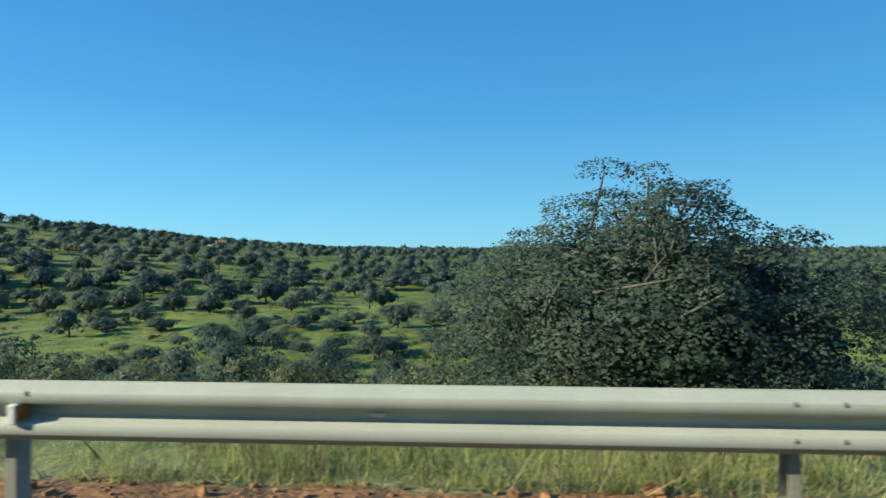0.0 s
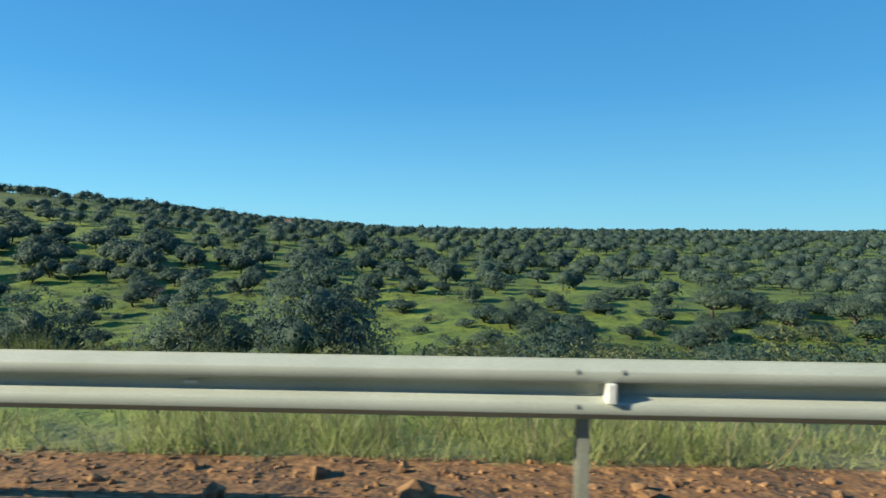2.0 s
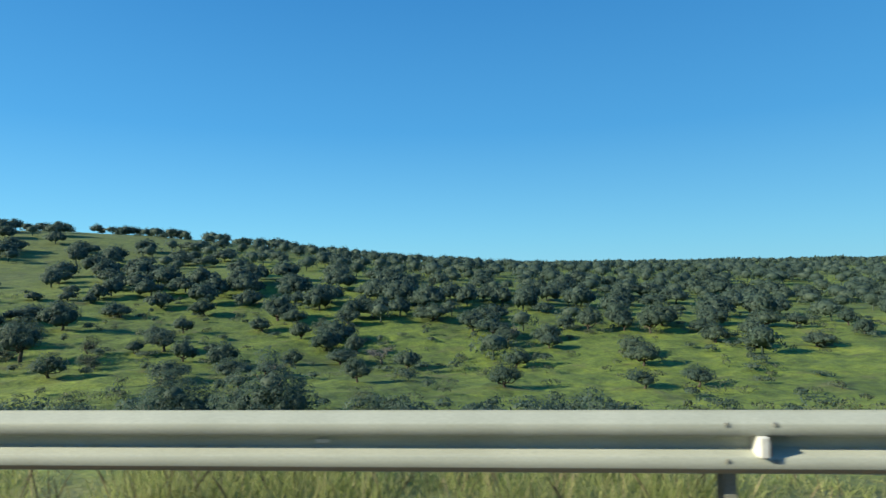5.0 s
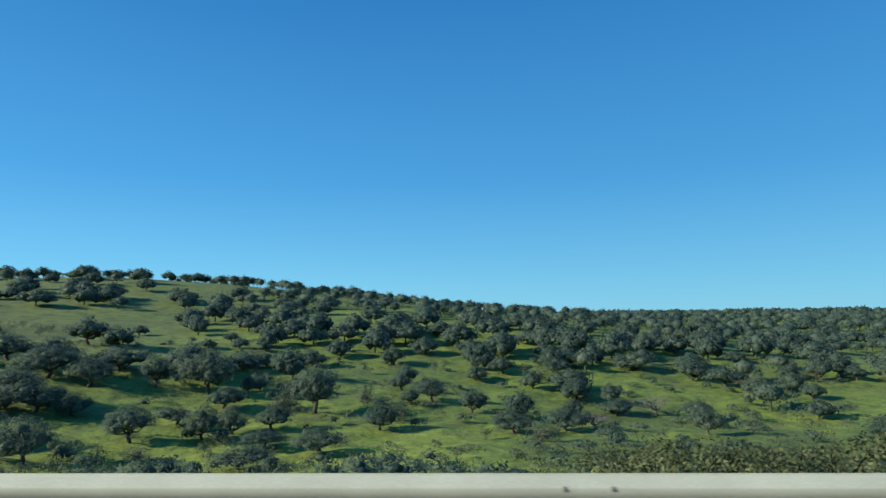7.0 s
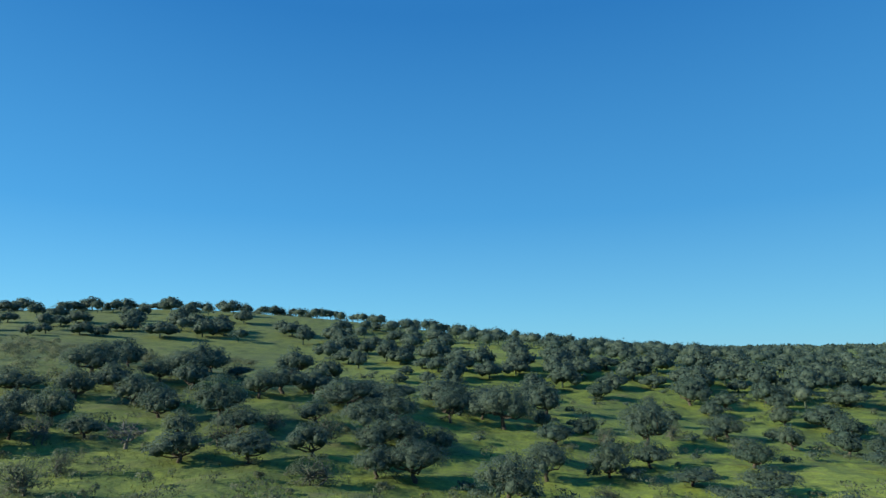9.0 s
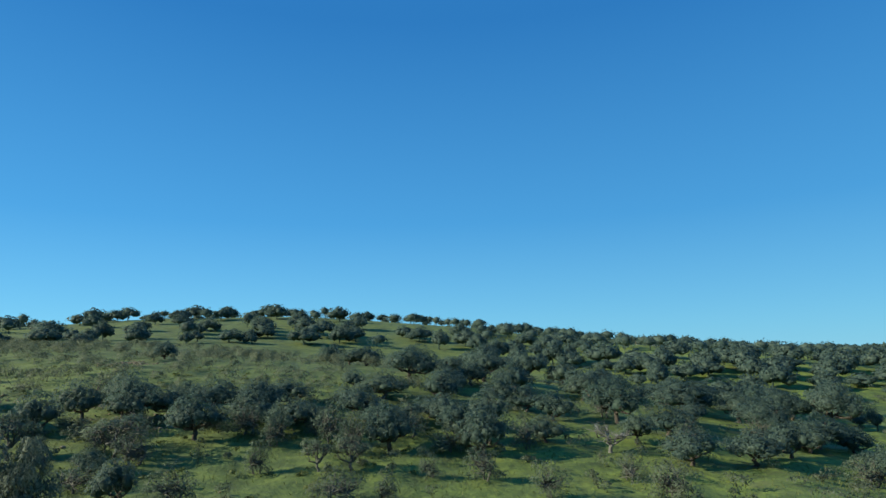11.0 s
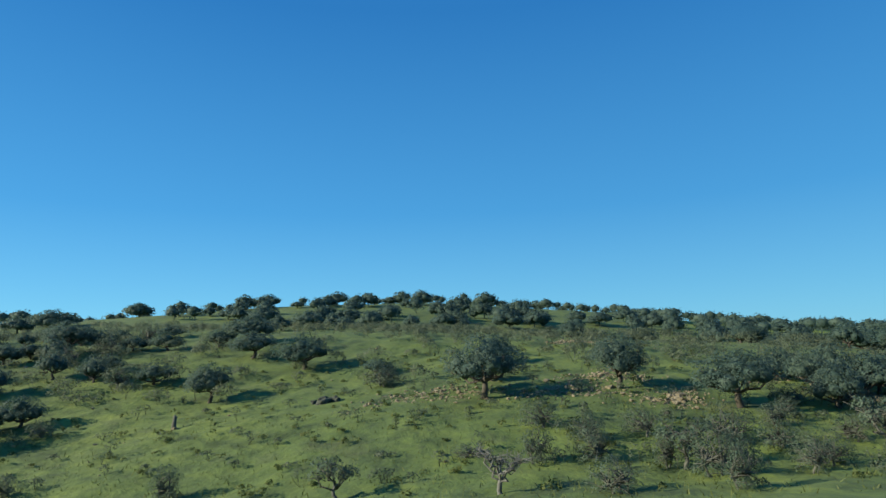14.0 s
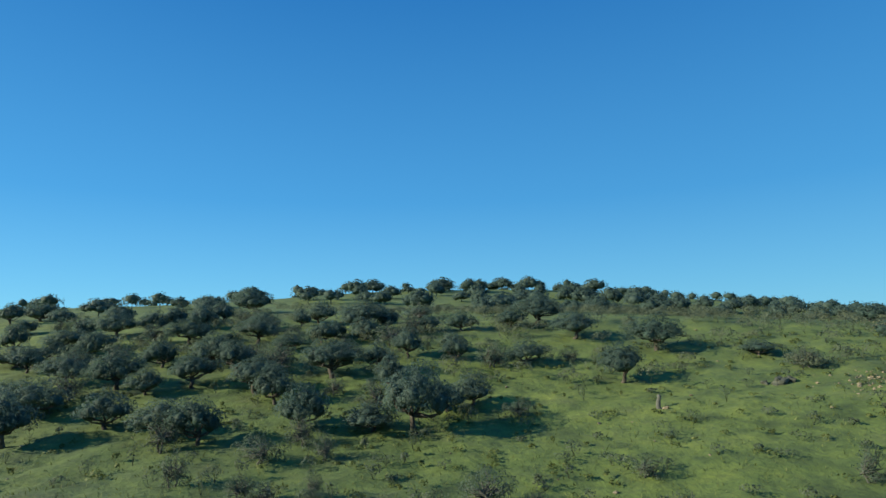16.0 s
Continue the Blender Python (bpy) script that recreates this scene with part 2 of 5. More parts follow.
# cross sections of the land: metres along the road, then heights at each distance in LAND_Y
section(-1000, 0, -2.2, -5.6, -5.8, -5.3, -4.5, -3.2, -1.5, 0.5, 3.9, 6.8, 10.2, 14.8, 18.6, 20.2, 17.9, 6)
section(-780, 0, -2.2, -5.7, -6.5, -6.3, -5.6, -4.2, -2.3, -0.2, 3.6, 6.6, 10, 14.7, 19.7, 22.9, 21, 6.3)
section(-640, 0, -2.2, -5.9, -7.6, -7.8, -7.1, -5.5, -3.1, -0.5, 3.7, 6.8, 9.9, 13.9, 19.6, 24.9, 22.8, 6.7)
section(-560, 0, -2.2, -6, -8.9, -9.5, -8.7, -6.6, -3.5, -0.4, 4.3, 7.1, 9.7, 13.1, 21.5, 28.6, 24.7, 6.7)
section(-520, 0, -2.2, -6, -9.3, -9.8, -8.7, -6.6, -3.6, -0.5, 4.4, 6.9, 9.1, 12.2, 21.3, 29.5, 25.3, 6.5)
section(-490, 0, -2.2, -6.3, -10.2, -11, -9.7, -7.5, -4.5, -1.3, 3.8, 6.5, 8.5, 11.5, 20.4, 29.6, 25.9, 6.4)
section(-465, -0.1, -2.5, -7.5, -11.8, -12.3, -10.7, -8.5, -5.7, -1.9, 3.6, 5.9, 7.7, 10.5, 19.2, 29.2, 26, 6.2)
section(-440, -0.1, -2.6, -7.4, -11, -11.2, -9.3, -7.1, -4.9, -1.9, 3.4, 5.2, 6.4, 9.1, 17.7, 28.3, 25.6, 6)
section(-415, 0, -2.1, -5.7, -8.4, -8.5, -6.8, -5, -3.2, -0.7, 3.1, 3.9, 4.4, 6.8, 15.6, 26.7, 24.5, 5.7)
section(-390, 0.1, -2, -5.3, -7.9, -8.1, -6.6, -4.8, -2.9, -0.5, 2.2, 2, 1.9, 3.8, 12.9, 24.6, 23, 5.4)
section(-365, 0, -2.2, -5.9, -8.8, -9.1, -8, -6.4, -4.4, -2.4, 0.4, -0.2, -0.8, 0.9, 10.3, 22.1, 21, 5)
section(-340, 0, -2.2, -6.2, -9.5, -10.2, -9.5, -8.1, -6.2, -4.2, -1.7, -2.5, -3.2, -1.2, 8, 19.4, 18.8, 4.4)
section(-315, 0, -2.2, -6.2, -9.7, -11, -11, -10.2, -8.7, -7.1, -4.9, -5.1, -5.1, -2.2, 6.4, 16.4, 16.1, 3.6)
section(-290, 0, -2.2, -6.1, -9.6, -11.3, -12.3, -12.4, -11.5, -10.4, -8.5, -8, -7, -2.4, 5.2, 13, 13, 2.6)
section(-265, 0, -2.2, -6, -9.8, -12.2, -14.4, -15.7, -15.3, -14.3, -12.1, -10.9, -8.9, -2.6, 4, 9.7, 9.8, 1.6)
section(-240, 0, -2.2, -6, -9.9, -12.5, -15.1, -16.7, -16.7, -16.2, -14.7, -13.4, -10.9, -3.2, 2.6, 6.7, 7, 0.7)
section(-210, 0, -2.2, -6, -9.9, -12.3, -14.5, -16.2, -16.9, -17.1, -16.8, -15.6, -12.4, -4.8, 0.4, 3.7, 4.2, -0.3)
section(-180, 0, -2.2, -5.9, -9.9, -12.4, -14.7, -16.3, -17.4, -18.8, -19.4, -16.6, -13, -6.8, -2, 1, 1.7, -1.2)
section(-140, 0, -2.2, -5.8, -9.9, -12.4, -14.7, -16.6, -17.9, -18.9, -19.7, -17.8, -14.5, -9.6, -5.2, -2.2, -1, -2.2)
section(-90, 0, -2.1, -5.6, -9.5, -12.1, -14.5, -16.5, -18, -18.5, -17.9, -16.6, -15.1, -13.6, -9.6, -5.6, -3.3, -2.9)
section(-40, 0, -1.9, -5.3, -9, -11.4, -13.9, -15.9, -17.4, -17.7, -16.6, -16, -15.8, -16.8, -13.2, -8.1, -4.8, -3.3)
section(80, 0, -1.8, -5, -7.8, -9.8, -12, -13.8, -15.2, -15.7, -15.6, -16, -16.6, -17.3, -14.8, -10.3, -6.6, -3.6)
section(300, 0, -1.8, -4.8, -6.7, -8.2, -9.8, -11.4, -12.7, -13.9, -15.4, -16.2, -16.6, -16.1, -13.8, -11.2, -8.5, -3.9)

LAND_X = np.array(sorted(LAND), float)
LAND_Z = np.array([LAND[x] for x in sorted(LAND)])
LAND_Z[:, 0] = -0.5


def glide(stops, v):
    """Four neighbouring stops of v and their weights, for a smooth curve through all stops."""
    stops = np.asarray(stops, float)
    f = np.interp(np.clip(v, stops[0], stops[-1]), stops, np.arange(len(stops)))
    i = np.clip(np.floor(f).astype(int), 0, len(stops) - 2)
    t = f - i
    w = np.stack([-.5 * t + t * t - .5 * t ** 3, 1 - 2.5 * t * t + 1.5 * t ** 3, .5 * t + 2 * t * t - 1.5 * t ** 3, -.5 * t * t + .5 * t ** 3], -1)
    return np.clip(i[..., None] + np.arange(-1, 3), 0, len(stops) - 1), w


def land(x, y):
    """Height of the ground, for arrays of places."""
    x, y = np.atleast_1d(np.asarray(x, float)), np.atleast_1d(np.asarray(y, float))
    ix, wx = glide(LAND_X, x)
    iy, wy = glide(LAND_Y, y)
    z = np.einsum("nij,ni,nj->n", LAND_Z[ix[:, :, None], iy[:, None, :]], wx, wy)
    rough = np.clip((y - 12) / 40, 0, 1)
    z = z + rough * (0.35 * np.sin(x / 17.0 + 1.3 * np.sin(y / 23)) * np.sin(y / 13.0 + 0.7) + 0.16 * np.sin(x / 5.3 + y / 7.1) * np.sin(y / 4.1 - x / 11))
    # tussocky, trodden hillside
    hill = np.clip((-300 - x) / 40, 0, 1) * np.clip((y - 28) / 15, 0, 1) * np.clip((210 - y) / 60, 0, 1)
    z = z + hill * 0.12 * (np.sin(x * 1.31 + 2.1 * np.sin(y * 0.37)) * np.sin(y * 1.07 + 1.7 * np.sin(x * 0.29)) + 0.9 * np.sin(x * 0.71 - y * 0.43 + 2 * np.sin(y * 0.21)) + 0.6 * np.sin(x * 1.9 + y * 0.8) * np.sin(y * 1.7 - x * 0.6))
    vale = np.clip((x + 330) / 30, 0, 1) * np.clip((y - 40) / 20, 0, 1) * np.clip((260 - y) / 60, 0, 1)
    z = z + vale * 0.2 * (np.sin(x * 0.83 + 1.7 * np.sin(y * 0.31)) * np.sin(y * 0.61 + 1.9 * np.sin(x * 0.17)) + 0.8 * np.sin(x * 0.47 - y * 0.37 + 2 * np.sin(y * 0.19)))
    far = np.clip((y - 800) / 1500, 0, 1)
    z = z * (1 - far) - 6 * far
    # unseen cutting bank across the road, added to block low sky light
    beyond = np.clip((-13 - y) / 17, 0, 1)
    return np.where(y < 4.5, np.interp(y, SHOULDER_Y, SHOULDER_Z), z) + 13.0 * beyond * beyond * (3 - 2 * beyond)


def z_at(x, y):
    return float(land(x, y)[0])


def mesh_of(name, verts, faces, *mats):
    me = bpy.data.meshes.new(name)
    me.from_pydata(np.asarray(verts).tolist(), [], faces if isinstance(faces, list) else faces.tolist())
    for m in mats:
        me.materials.append(m)
    me.update()
    return me


def part(name, data, material, parent, label=""):
    """One mesh under a thing or part; data: a bmesh or a mesh."""
    if isinstance(data, bmesh.types.BMesh):
        me = bpy.data.meshes.new(name)
        data.to_mesh(me)
        data.free()
    else:
        me = data
    if material is not None and not me.materials:
        me.materials.append(material)
    ob = new(name, me)
    ob.parent = parent
    return tagged(ob, label) if label else ob


def thing(name, x, y, z, label, category, group="", kind=""):
    ob = new(name)
    ob.location = (x, y, z)
    return tagged(ob, label, category, group, kind)


def smooth(me):
    me.polygons.foreach_set("use_smooth", [True] * len(me.polygons))
    return me


def box(bm, cx, cy, cz, sx, sy, sz, bevel=0.0, turn=None):
    r = bmesh.ops.create_cube(bm, size=1.0, matrix=Matrix.Translation((cx, cy, cz)) @ (turn or Matrix()) @ Matrix.Diagonal((sx, sy, sz, 1)))
    if bevel:
        es = list({e for v in r["verts"] for e in v.link_edges})
        bmesh.ops.bevel(bm, geom=es, offset=bevel, segments=2, affect="EDGES", profile=0.5)
    return bm


def ground():
    xs = np.concatenate([[-5200, -3500, -2400, -1700, -1250], np.arange(-1000, -720, 20), np.arange(-720, -560, 4), np.arange(-560, -310, 1.25), np.arange(-310, -40, 2), np.arange(-40, 360, 4), [380, 430, 500, 620, 800, 1100, 1600, 2400, 3500, 5200]])
    ys = np.concatenate([[-5200, -2500, -900, -300, -100, -60, -40, -34, -28, -22, -18, -14, -12.2, 1.9, 2.5, 2.7, 3.0, 3.2, 3.4, 3.6, 3.8, 4.1], np.arange(4.5, 14, 1.0), np.arange(14, 36, 2.2), np.arange(36, 110, 1.25), np.arange(110, 200, 2.5), np.arange(200, 240, 4), np.arange(240, 520, 8), np.arange(520, 820, 25), [900, 1100, 1400, 1800, 2400, 3400, 5200]])
    gx, gy = np.meshgrid(xs, ys, indexing="ij")
    z = land(gx.ravel(), gy.ravel())
    v = np.stack([gx.ravel(), gy.ravel(), z], -1)
    n = len(ys)
    i = (np.arange(len(xs) - 1)[:, None] * n + np.arange(n - 1)[None]).ravel()
    me = smooth(mesh_of("ground", v, np.stack([i, i + n, i + n + 1, i + 1], -1), MEADOW))
    return tagged(new("ground", me), "rolling green pasture with bare red earth along the roadside", "ground", kind="structure")


ground()
bm = bmesh.new()
box(bm, -230, -4.72, -0.055, 1400, 14.76, 0.11)
road = tagged(part("road", bm, ASPHALT, None), "dark grey asphalt carriageway of a country highway", "road", kind="structure")
bm = bmesh.new()
box(bm, -230, 0.62, 0.0625, 1400, 0.15, 0.005)
box(bm, -230, -8.2, 0.0625, 1400, 0.15, 0.005)
for v in bm.verts:
    v.co.z -= 0.06
tagged(part("trim", bm, PAINT, None), "white painted edge lines on the asphalt", "road marking", kind="structure")


# ---- plants ----
def tube(path, radii, sides=6):
    """A tapered limb along a path, as vertices and faces."""
    vs, fs = [], []
    path = [Vector(p) for p in path]
    for k, (p, r) in enumerate(zip(path, radii)):
        d = (path[min(k + 1, len(path) - 1)] - path[max(k - 1, 0)]).normalized()
        a = d.cross(Vector((0.3, 1, 0.1))).normalized()
        b = d.cross(a)
        for s in range(sides):
            w = 2 * math.pi * s / sides
            vs.append(p + (a * math.cos(w) + b * math.sin(w)) * r)
    for k in range(len(path) - 1):
        for s in range(sides):
            t = (s + 1) % sides
            fs.append([k * sides + s, k * sides + t, (k + 1) * sides + t, (k + 1) * sides + s])
    fs.append([(len(path) - 1) * sides + s for s in range(sides)])
    return vs, fs


def joined(pieces):
    vs, fs = [], []
    for v, f in pieces:
        n = len(vs)
        vs += [tuple(p) for p in v]
        fs += [[i + n for i in q] for q in f]
    return vs, fs


def welded(pieces, bark):
    """Limbs grown together into one mesh: each starts from a point of the wood before it."""
    old = []
    for k, (v, f) in enumerate(pieces):
        if k:
            v[0] = min(old, key=lambda p: (p - v[0]).length_squared)
        old += [p.copy() for p in v]
    vs, fs = joined(pieces)
    bm = bmesh.new()
    made = [bm.verts.new(p) for p in vs]
    for q in fs:
        bm.faces.new([made[i] for i in q])
    bmesh.ops.remove_doubles(bm, verts=bm.verts, dist=1e-5)
    me = bpy.data.meshes.new("trunk")
    bm.to_mesh(me)
    bm.free()
    me.materials.append(bark)
    return smooth(me)


def limb(rng, a, b, r0, r1, wobble=0.1, steps=5, sides=6):
    a, b = Vector(a), Vector(b)
    l = (b - a).length
    pts = [a.lerp(b, k / steps) + Vector(rng.normal(0, wobble * l * (0 < k < steps), 3)) for k in range(steps + 1)]
    return tube(pts, np.linspace(r0, r1, steps + 1), sides)


def leaf_cloud(rng, blobs, count, size, stretch=1.5, heart=None):
    """Small leaves as folded diamonds over the outer skin of uneven blobs (centre, radii), with the way each one faces."""
    bc, br = np.array([b[0] for b in blobs], float), np.array([b[1] for b in blobs], float)
    heart = bc.mean(0) * (1, 1, 0.8) if heart is None else np.asarray(heart, float)
    area = br[:, 0] * br[:, 1] + br[:, 0] * br[:, 2]
    pick = rng.choice(len(blobs), count * 2, p=area / area.sum())
    c, r = bc[pick], br[pick]
    d = rng.normal(0, 1, (count * 2, 3))
    d /= np.linalg.norm(d, axis=1)[:, None]
    d[:, 2] = np.where(d[:, 2] < -0.5, -d[:, 2] * 0.6, d[:, 2])
    lump = 1 + 0.13 * np.sin(d[:, 0] * 6 + c[:, 0] * 3) * np.sin(d[:, 1] * 5 + c[:, 1]) + 0.07 * np.sin(d[:, 2] * 9 + pick)
    tight = size >= 0.1
    p = c + d * r * (lump * (rng.uniform(0.74, 1.12, count * 2) if tight else rng.uniform(0.72, 1.12, count * 2) ** 0.6))[:, None]
    inner = np.ones(len(p))
    for q, w in zip(bc, br):
        inner = np.minimum(inner, np.linalg.norm((p - q) / w, axis=1))
    keep = np.argsort(inner < 0.74, kind="stable")[:count]
    p, d = p[keep], d[keep]
    out = p - heart
    out /= np.linalg.norm(out, axis=1)[:, None] + 1e-6
    out = out * 0.6 + d * 0.6 + (0, 0, 0.1)
    n = out * 0.8 + rng.normal(0, 0.52 if tight else 0.6, p.shape)
    n /= np.linalg.norm(n, axis=1)[:, None]
    u = np.cross(n, rng.normal(0, 1, p.shape))
    u /= np.linalg.norm(u, axis=1)[:, None]
    w = np.cross(n, u)
    s = size * rng.uniform(0.6, 1.4, count)[:, None]
    u, w = u * s * stretch * 0.5, w * s * 0.5
    if size < 0.1:
        v = np.stack([p - u, p - w * 0.9 + n * s * 0.12, p + u, p + w * 0.9 + n * s * 0.12], 1)
    else:
        v = np.stack([p - u, p + u * 0.8 - w * 1.1, p + u * 0.8 + w * 1.1], 1)
    corners = v.shape[1]
    face = out * 0.75 + n * 0.45
    face /= np.linalg.norm(face, axis=1)[:, None]
    return v.reshape(-1, 3), np.arange(count * corners).reshape(-1, corners), np.repeat(face, corners, 0)


def lumps(rng, blobs, shrink, fine=1):
    """Dark inner mass of a crown: rough low balls that the leaves cover."""
    bm = bmesh.new()
    for c, r in blobs:
        got = bmesh.ops.create_icosphere(bm, subdivisions=fine, radius=1.0)
        for v in got["verts"]:
            v.co = Vector(c) + Vector((v.co.x * r[0], v.co.y * r[1], v.co.z * r[2])) * shrink * rng.uniform(0.85, 1.05)
    bm.verts.index_update()
    bm.normal_update()
    vs, fs = [tuple(v.co) for v in bm.verts], [[v.index for v in f.verts] for f in bm.faces]
    ns = [tuple(v.normal) for v in bm.verts]
    bm.free()
    return vs, fs, ns


SHAPES = {}


def foliage(name, bits, leaf):
    """One mesh of leaves and inner masses, softly shaded as a rounded whole."""
    vs, fs, ns, k = [], [], [], 0
    for v, f, n in bits:
        v = np.asarray(v, float).reshape(-1, 3)
        vs.append(v)
        ns.append(np.asarray(n, float).reshape(-1, 3))
        fs += [[i + k for i in q] for q in (f if isinstance(f, list) else f.tolist())]
        k += len(v)
    me = smooth(mesh_of(name, np.concatenate(vs), fs, leaf))
    me.normals_split_custom_set_from_vertices(np.concatenate(ns).tolist())
    SHAPES[me.name] = (np.concatenate(vs), fs, np.concatenate(ns))
    return me


def crown_mesh(name, rng, blobs, count, size, leaf, core=0.72, stretch=1.5, cores=None):
    bits = [leaf_cloud(rng, blobs, count, size, stretch)]
    if core:
        bits.append(lumps(rng, blobs[:1 if cores is None else cores], core, 2))
    return foliage(name, bits, leaf)


def oak(seed, leaves=1500, leaf_size=0.34, leaf=OAK_LEAF, label="", category="tree", name="holm_oak", bark=BARK, group="", lobes=6, low=0.2, stems=1, core=0.7, clumps=11):
    """A broad evergreen oak, 6 m high and 8 m wide: a short trunk, spreading limbs and lobes of leaf clumps under a flat uneven dome."""
    rng = np.random.default_rng(seed)
    tree = thing(name, 0, 0, 0, label, category, group)
    foot = low * 6
    deep = 6 - foot
    lean = rng.normal(0, 0.3, 2)
    heads = [((lean[0] * 1.5, lean[1] * 1.5, foot + deep * 0.56), (2.1, 2.1, deep * 0.37))]
    for k in range(lobes):
        a = 2 * math.pi * (k + rng.uniform(-0.28, 0.28)) / lobes
        out, r = rng.uniform(1.75, 2.45), rng.uniform(1.35, 1.85)
        heads.append(((out * math.cos(a) + lean[0], out * math.sin(a) + lean[1], foot + deep * rng.uniform(0.26, 0.46)), (r, r, deep * rng.uniform(0.24, 0.34))))
    blobs = []
    for c, r in heads:
        for k in range(clumps):
            h = 1 - 1.42 * (k + 0.5) / clumps
            a = 2.4 * k + rng.uniform(-0.5, 0.5)
            flat = math.sqrt(max(0.0, 1 - h * h)) * rng.uniform(0.8, 1.06)
            q = rng.uniform(0.35, 0.95) * r[0] / 1.7
            blobs.append(((c[0] + r[0] * flat * 0.85 * math.cos(a), c[1] + r[1] * flat * 0.85 * math.sin(a), max(foot + 0.1, c[2] + r[2] * h * rng.uniform(0.7, 1.0))), (q * 1.1, q * 1.1, q * 0.72)))
    pieces = []
    for k in range(stems):
        off = Vector((0, 0, 0)) if stems == 1 else Vector((rng.normal(0, 0.35), rng.normal(0, 0.35), 0))
        fork = Vector((rng.normal(0, 0.3), rng.normal(0, 0.3), max(0.9, foot + 0.35))) + off * 2.2
        pieces.append(limb(rng, off + Vector((0, 0, -0.6)), fork, 0.36 / stems ** 0.4, 0.25 / stems ** 0.4, 0.06, 4, 7))
        for c, r in heads[k::stems]:
            elbow = Vector(c) - Vector((0, 0, r[2] * 0.5))
            pieces.append(limb(rng, fork, elbow, 0.17, 0.09, 0.09, 3, 5))
        for c, r in blobs[3 + k::5 * stems]:
            near = min(heads, key=lambda h: (Vector(h[0]) - Vector(c)).length)
            pieces.append(limb(rng, Vector(near[0]) - Vector((0, 0, near[1][2] * 0.5)), c, 0.07, 0.02, 0.09, 2, 3))
    part("trunk", welded(pieces, bark), None, tree)
    bits = [leaf_cloud(rng, blobs, leaves, leaf_size, 1.5, heart=(lean[0], lean[1], foot + deep * 0.15))]
    if core:
        bits.append(lumps(rng, heads, core))
    part("crown", foliage("crown", bits, leaf), None, tree)
    return tree


def tufted(seed, tufts, per, leaf_size, leaf, label, name, category="tree", group="", bark=GREY_BARK, stems=3, low=0.12, peak=0.42, round_off=1.2, skin=0.6, radius=0.55, core=0.0, limbs=0.5, stretch=1.5, ragged=0.0):
    """A tree, 6 m high and 8 m wide, of leaf tufts at the ends of many limbs under a peaked outline."""
    rng = np.random.default_rng(seed)
    tree = thing(name, 0, 0, 0, label, category, group)
    blobs, tips = [], []
    while len(blobs) < tufts:
        x, y = rng.uniform(-1, 1, 2)
        d = math.hypot(x, y)
        if d > 1:
            continue
        top = 6 * (1 - peak * d ** round_off) * (1 + 0.06 * math.sin(5 * x + seed) * math.sin(4 * y))
        t = 1 - (1 - low) * rng.random() ** (1 + 1.5 * skin)
        r = radius * rng.uniform(0.65, 1.35)
        reach = 4 - r
        if ragged and t > 0.8 and rng.random() < 0.4:
            r *= 0.7
            top += ragged * rng.random()
            tips.append(len(blobs))
        if d < 0.55 and t < 0.45 and rng.random() < 0.5:
            continue
        blobs.append(((x * reach, y * reach, max(t * top - r * 0.6, r * 0.3)), (r * 1.1, r * 1.1, r * 0.8)))
    pieces = []
    for k in range(stems):
        off = Vector((0, 0, 0)) if stems == 1 else Vector((rng.normal(0, 0.5), rng.normal(0, 0.5), 0))
        fork = Vector((rng.normal(0, 0.4), rng.normal(0, 0.4), rng.uniform(1.3, 2.2))) + off * 2.0
        pieces.append(limb(rng, off + Vector((0, 0, -0.6)), fork, 0.30 / stems ** 0.4, 0.2 / stems ** 0.4, 0.06, 4, 8))
        mine = blobs[k::stems]
        for c, r in mine[:int(len(mine) * limbs)] + [blobs[i] for i in tips[k::stems]]:
            pieces.append(limb(rng, fork, c, 0.10, 0.018, 0.09, 3, 4))
    part("trunk", welded(pieces, bark), None, tree)
    bits = [leaf_cloud(rng, blobs, tufts * per, leaf_size, stretch, heart=(0, 0, 2.2))]
    if core:
        heap = [((0, 0, 2.4), (3.0, 3.0, 2.3)), ((1.3, 0.6, 1.9), (2.2, 2.2, 1.6)), ((-1.3, -0.6, 1.9), (2.2, 2.2, 1.6)), ((0.4, -1.3, 1.8), (2.0, 2.0, 1.5)), ((-0.4, 1.3, 1.8), (2.0, 2.0, 1.5))]
        heap = [((x, y, 4.8 * low + z * (1 - 0.8 * low)), (a, b, c * (1 - 0.8 * low))) for (x, y, z), (a, b, c) in heap]
        for inner in (core, core * 0.75):
            bits.append(leaf_cloud(rng, [(c, tuple(q * inner for q in r)) for c, r in heap], 14000, 0.085, 1.5, heart=(0, 0, 2.0)))
    part("crown", foliage("crown", bits, leaf), None, tree)
    return tree


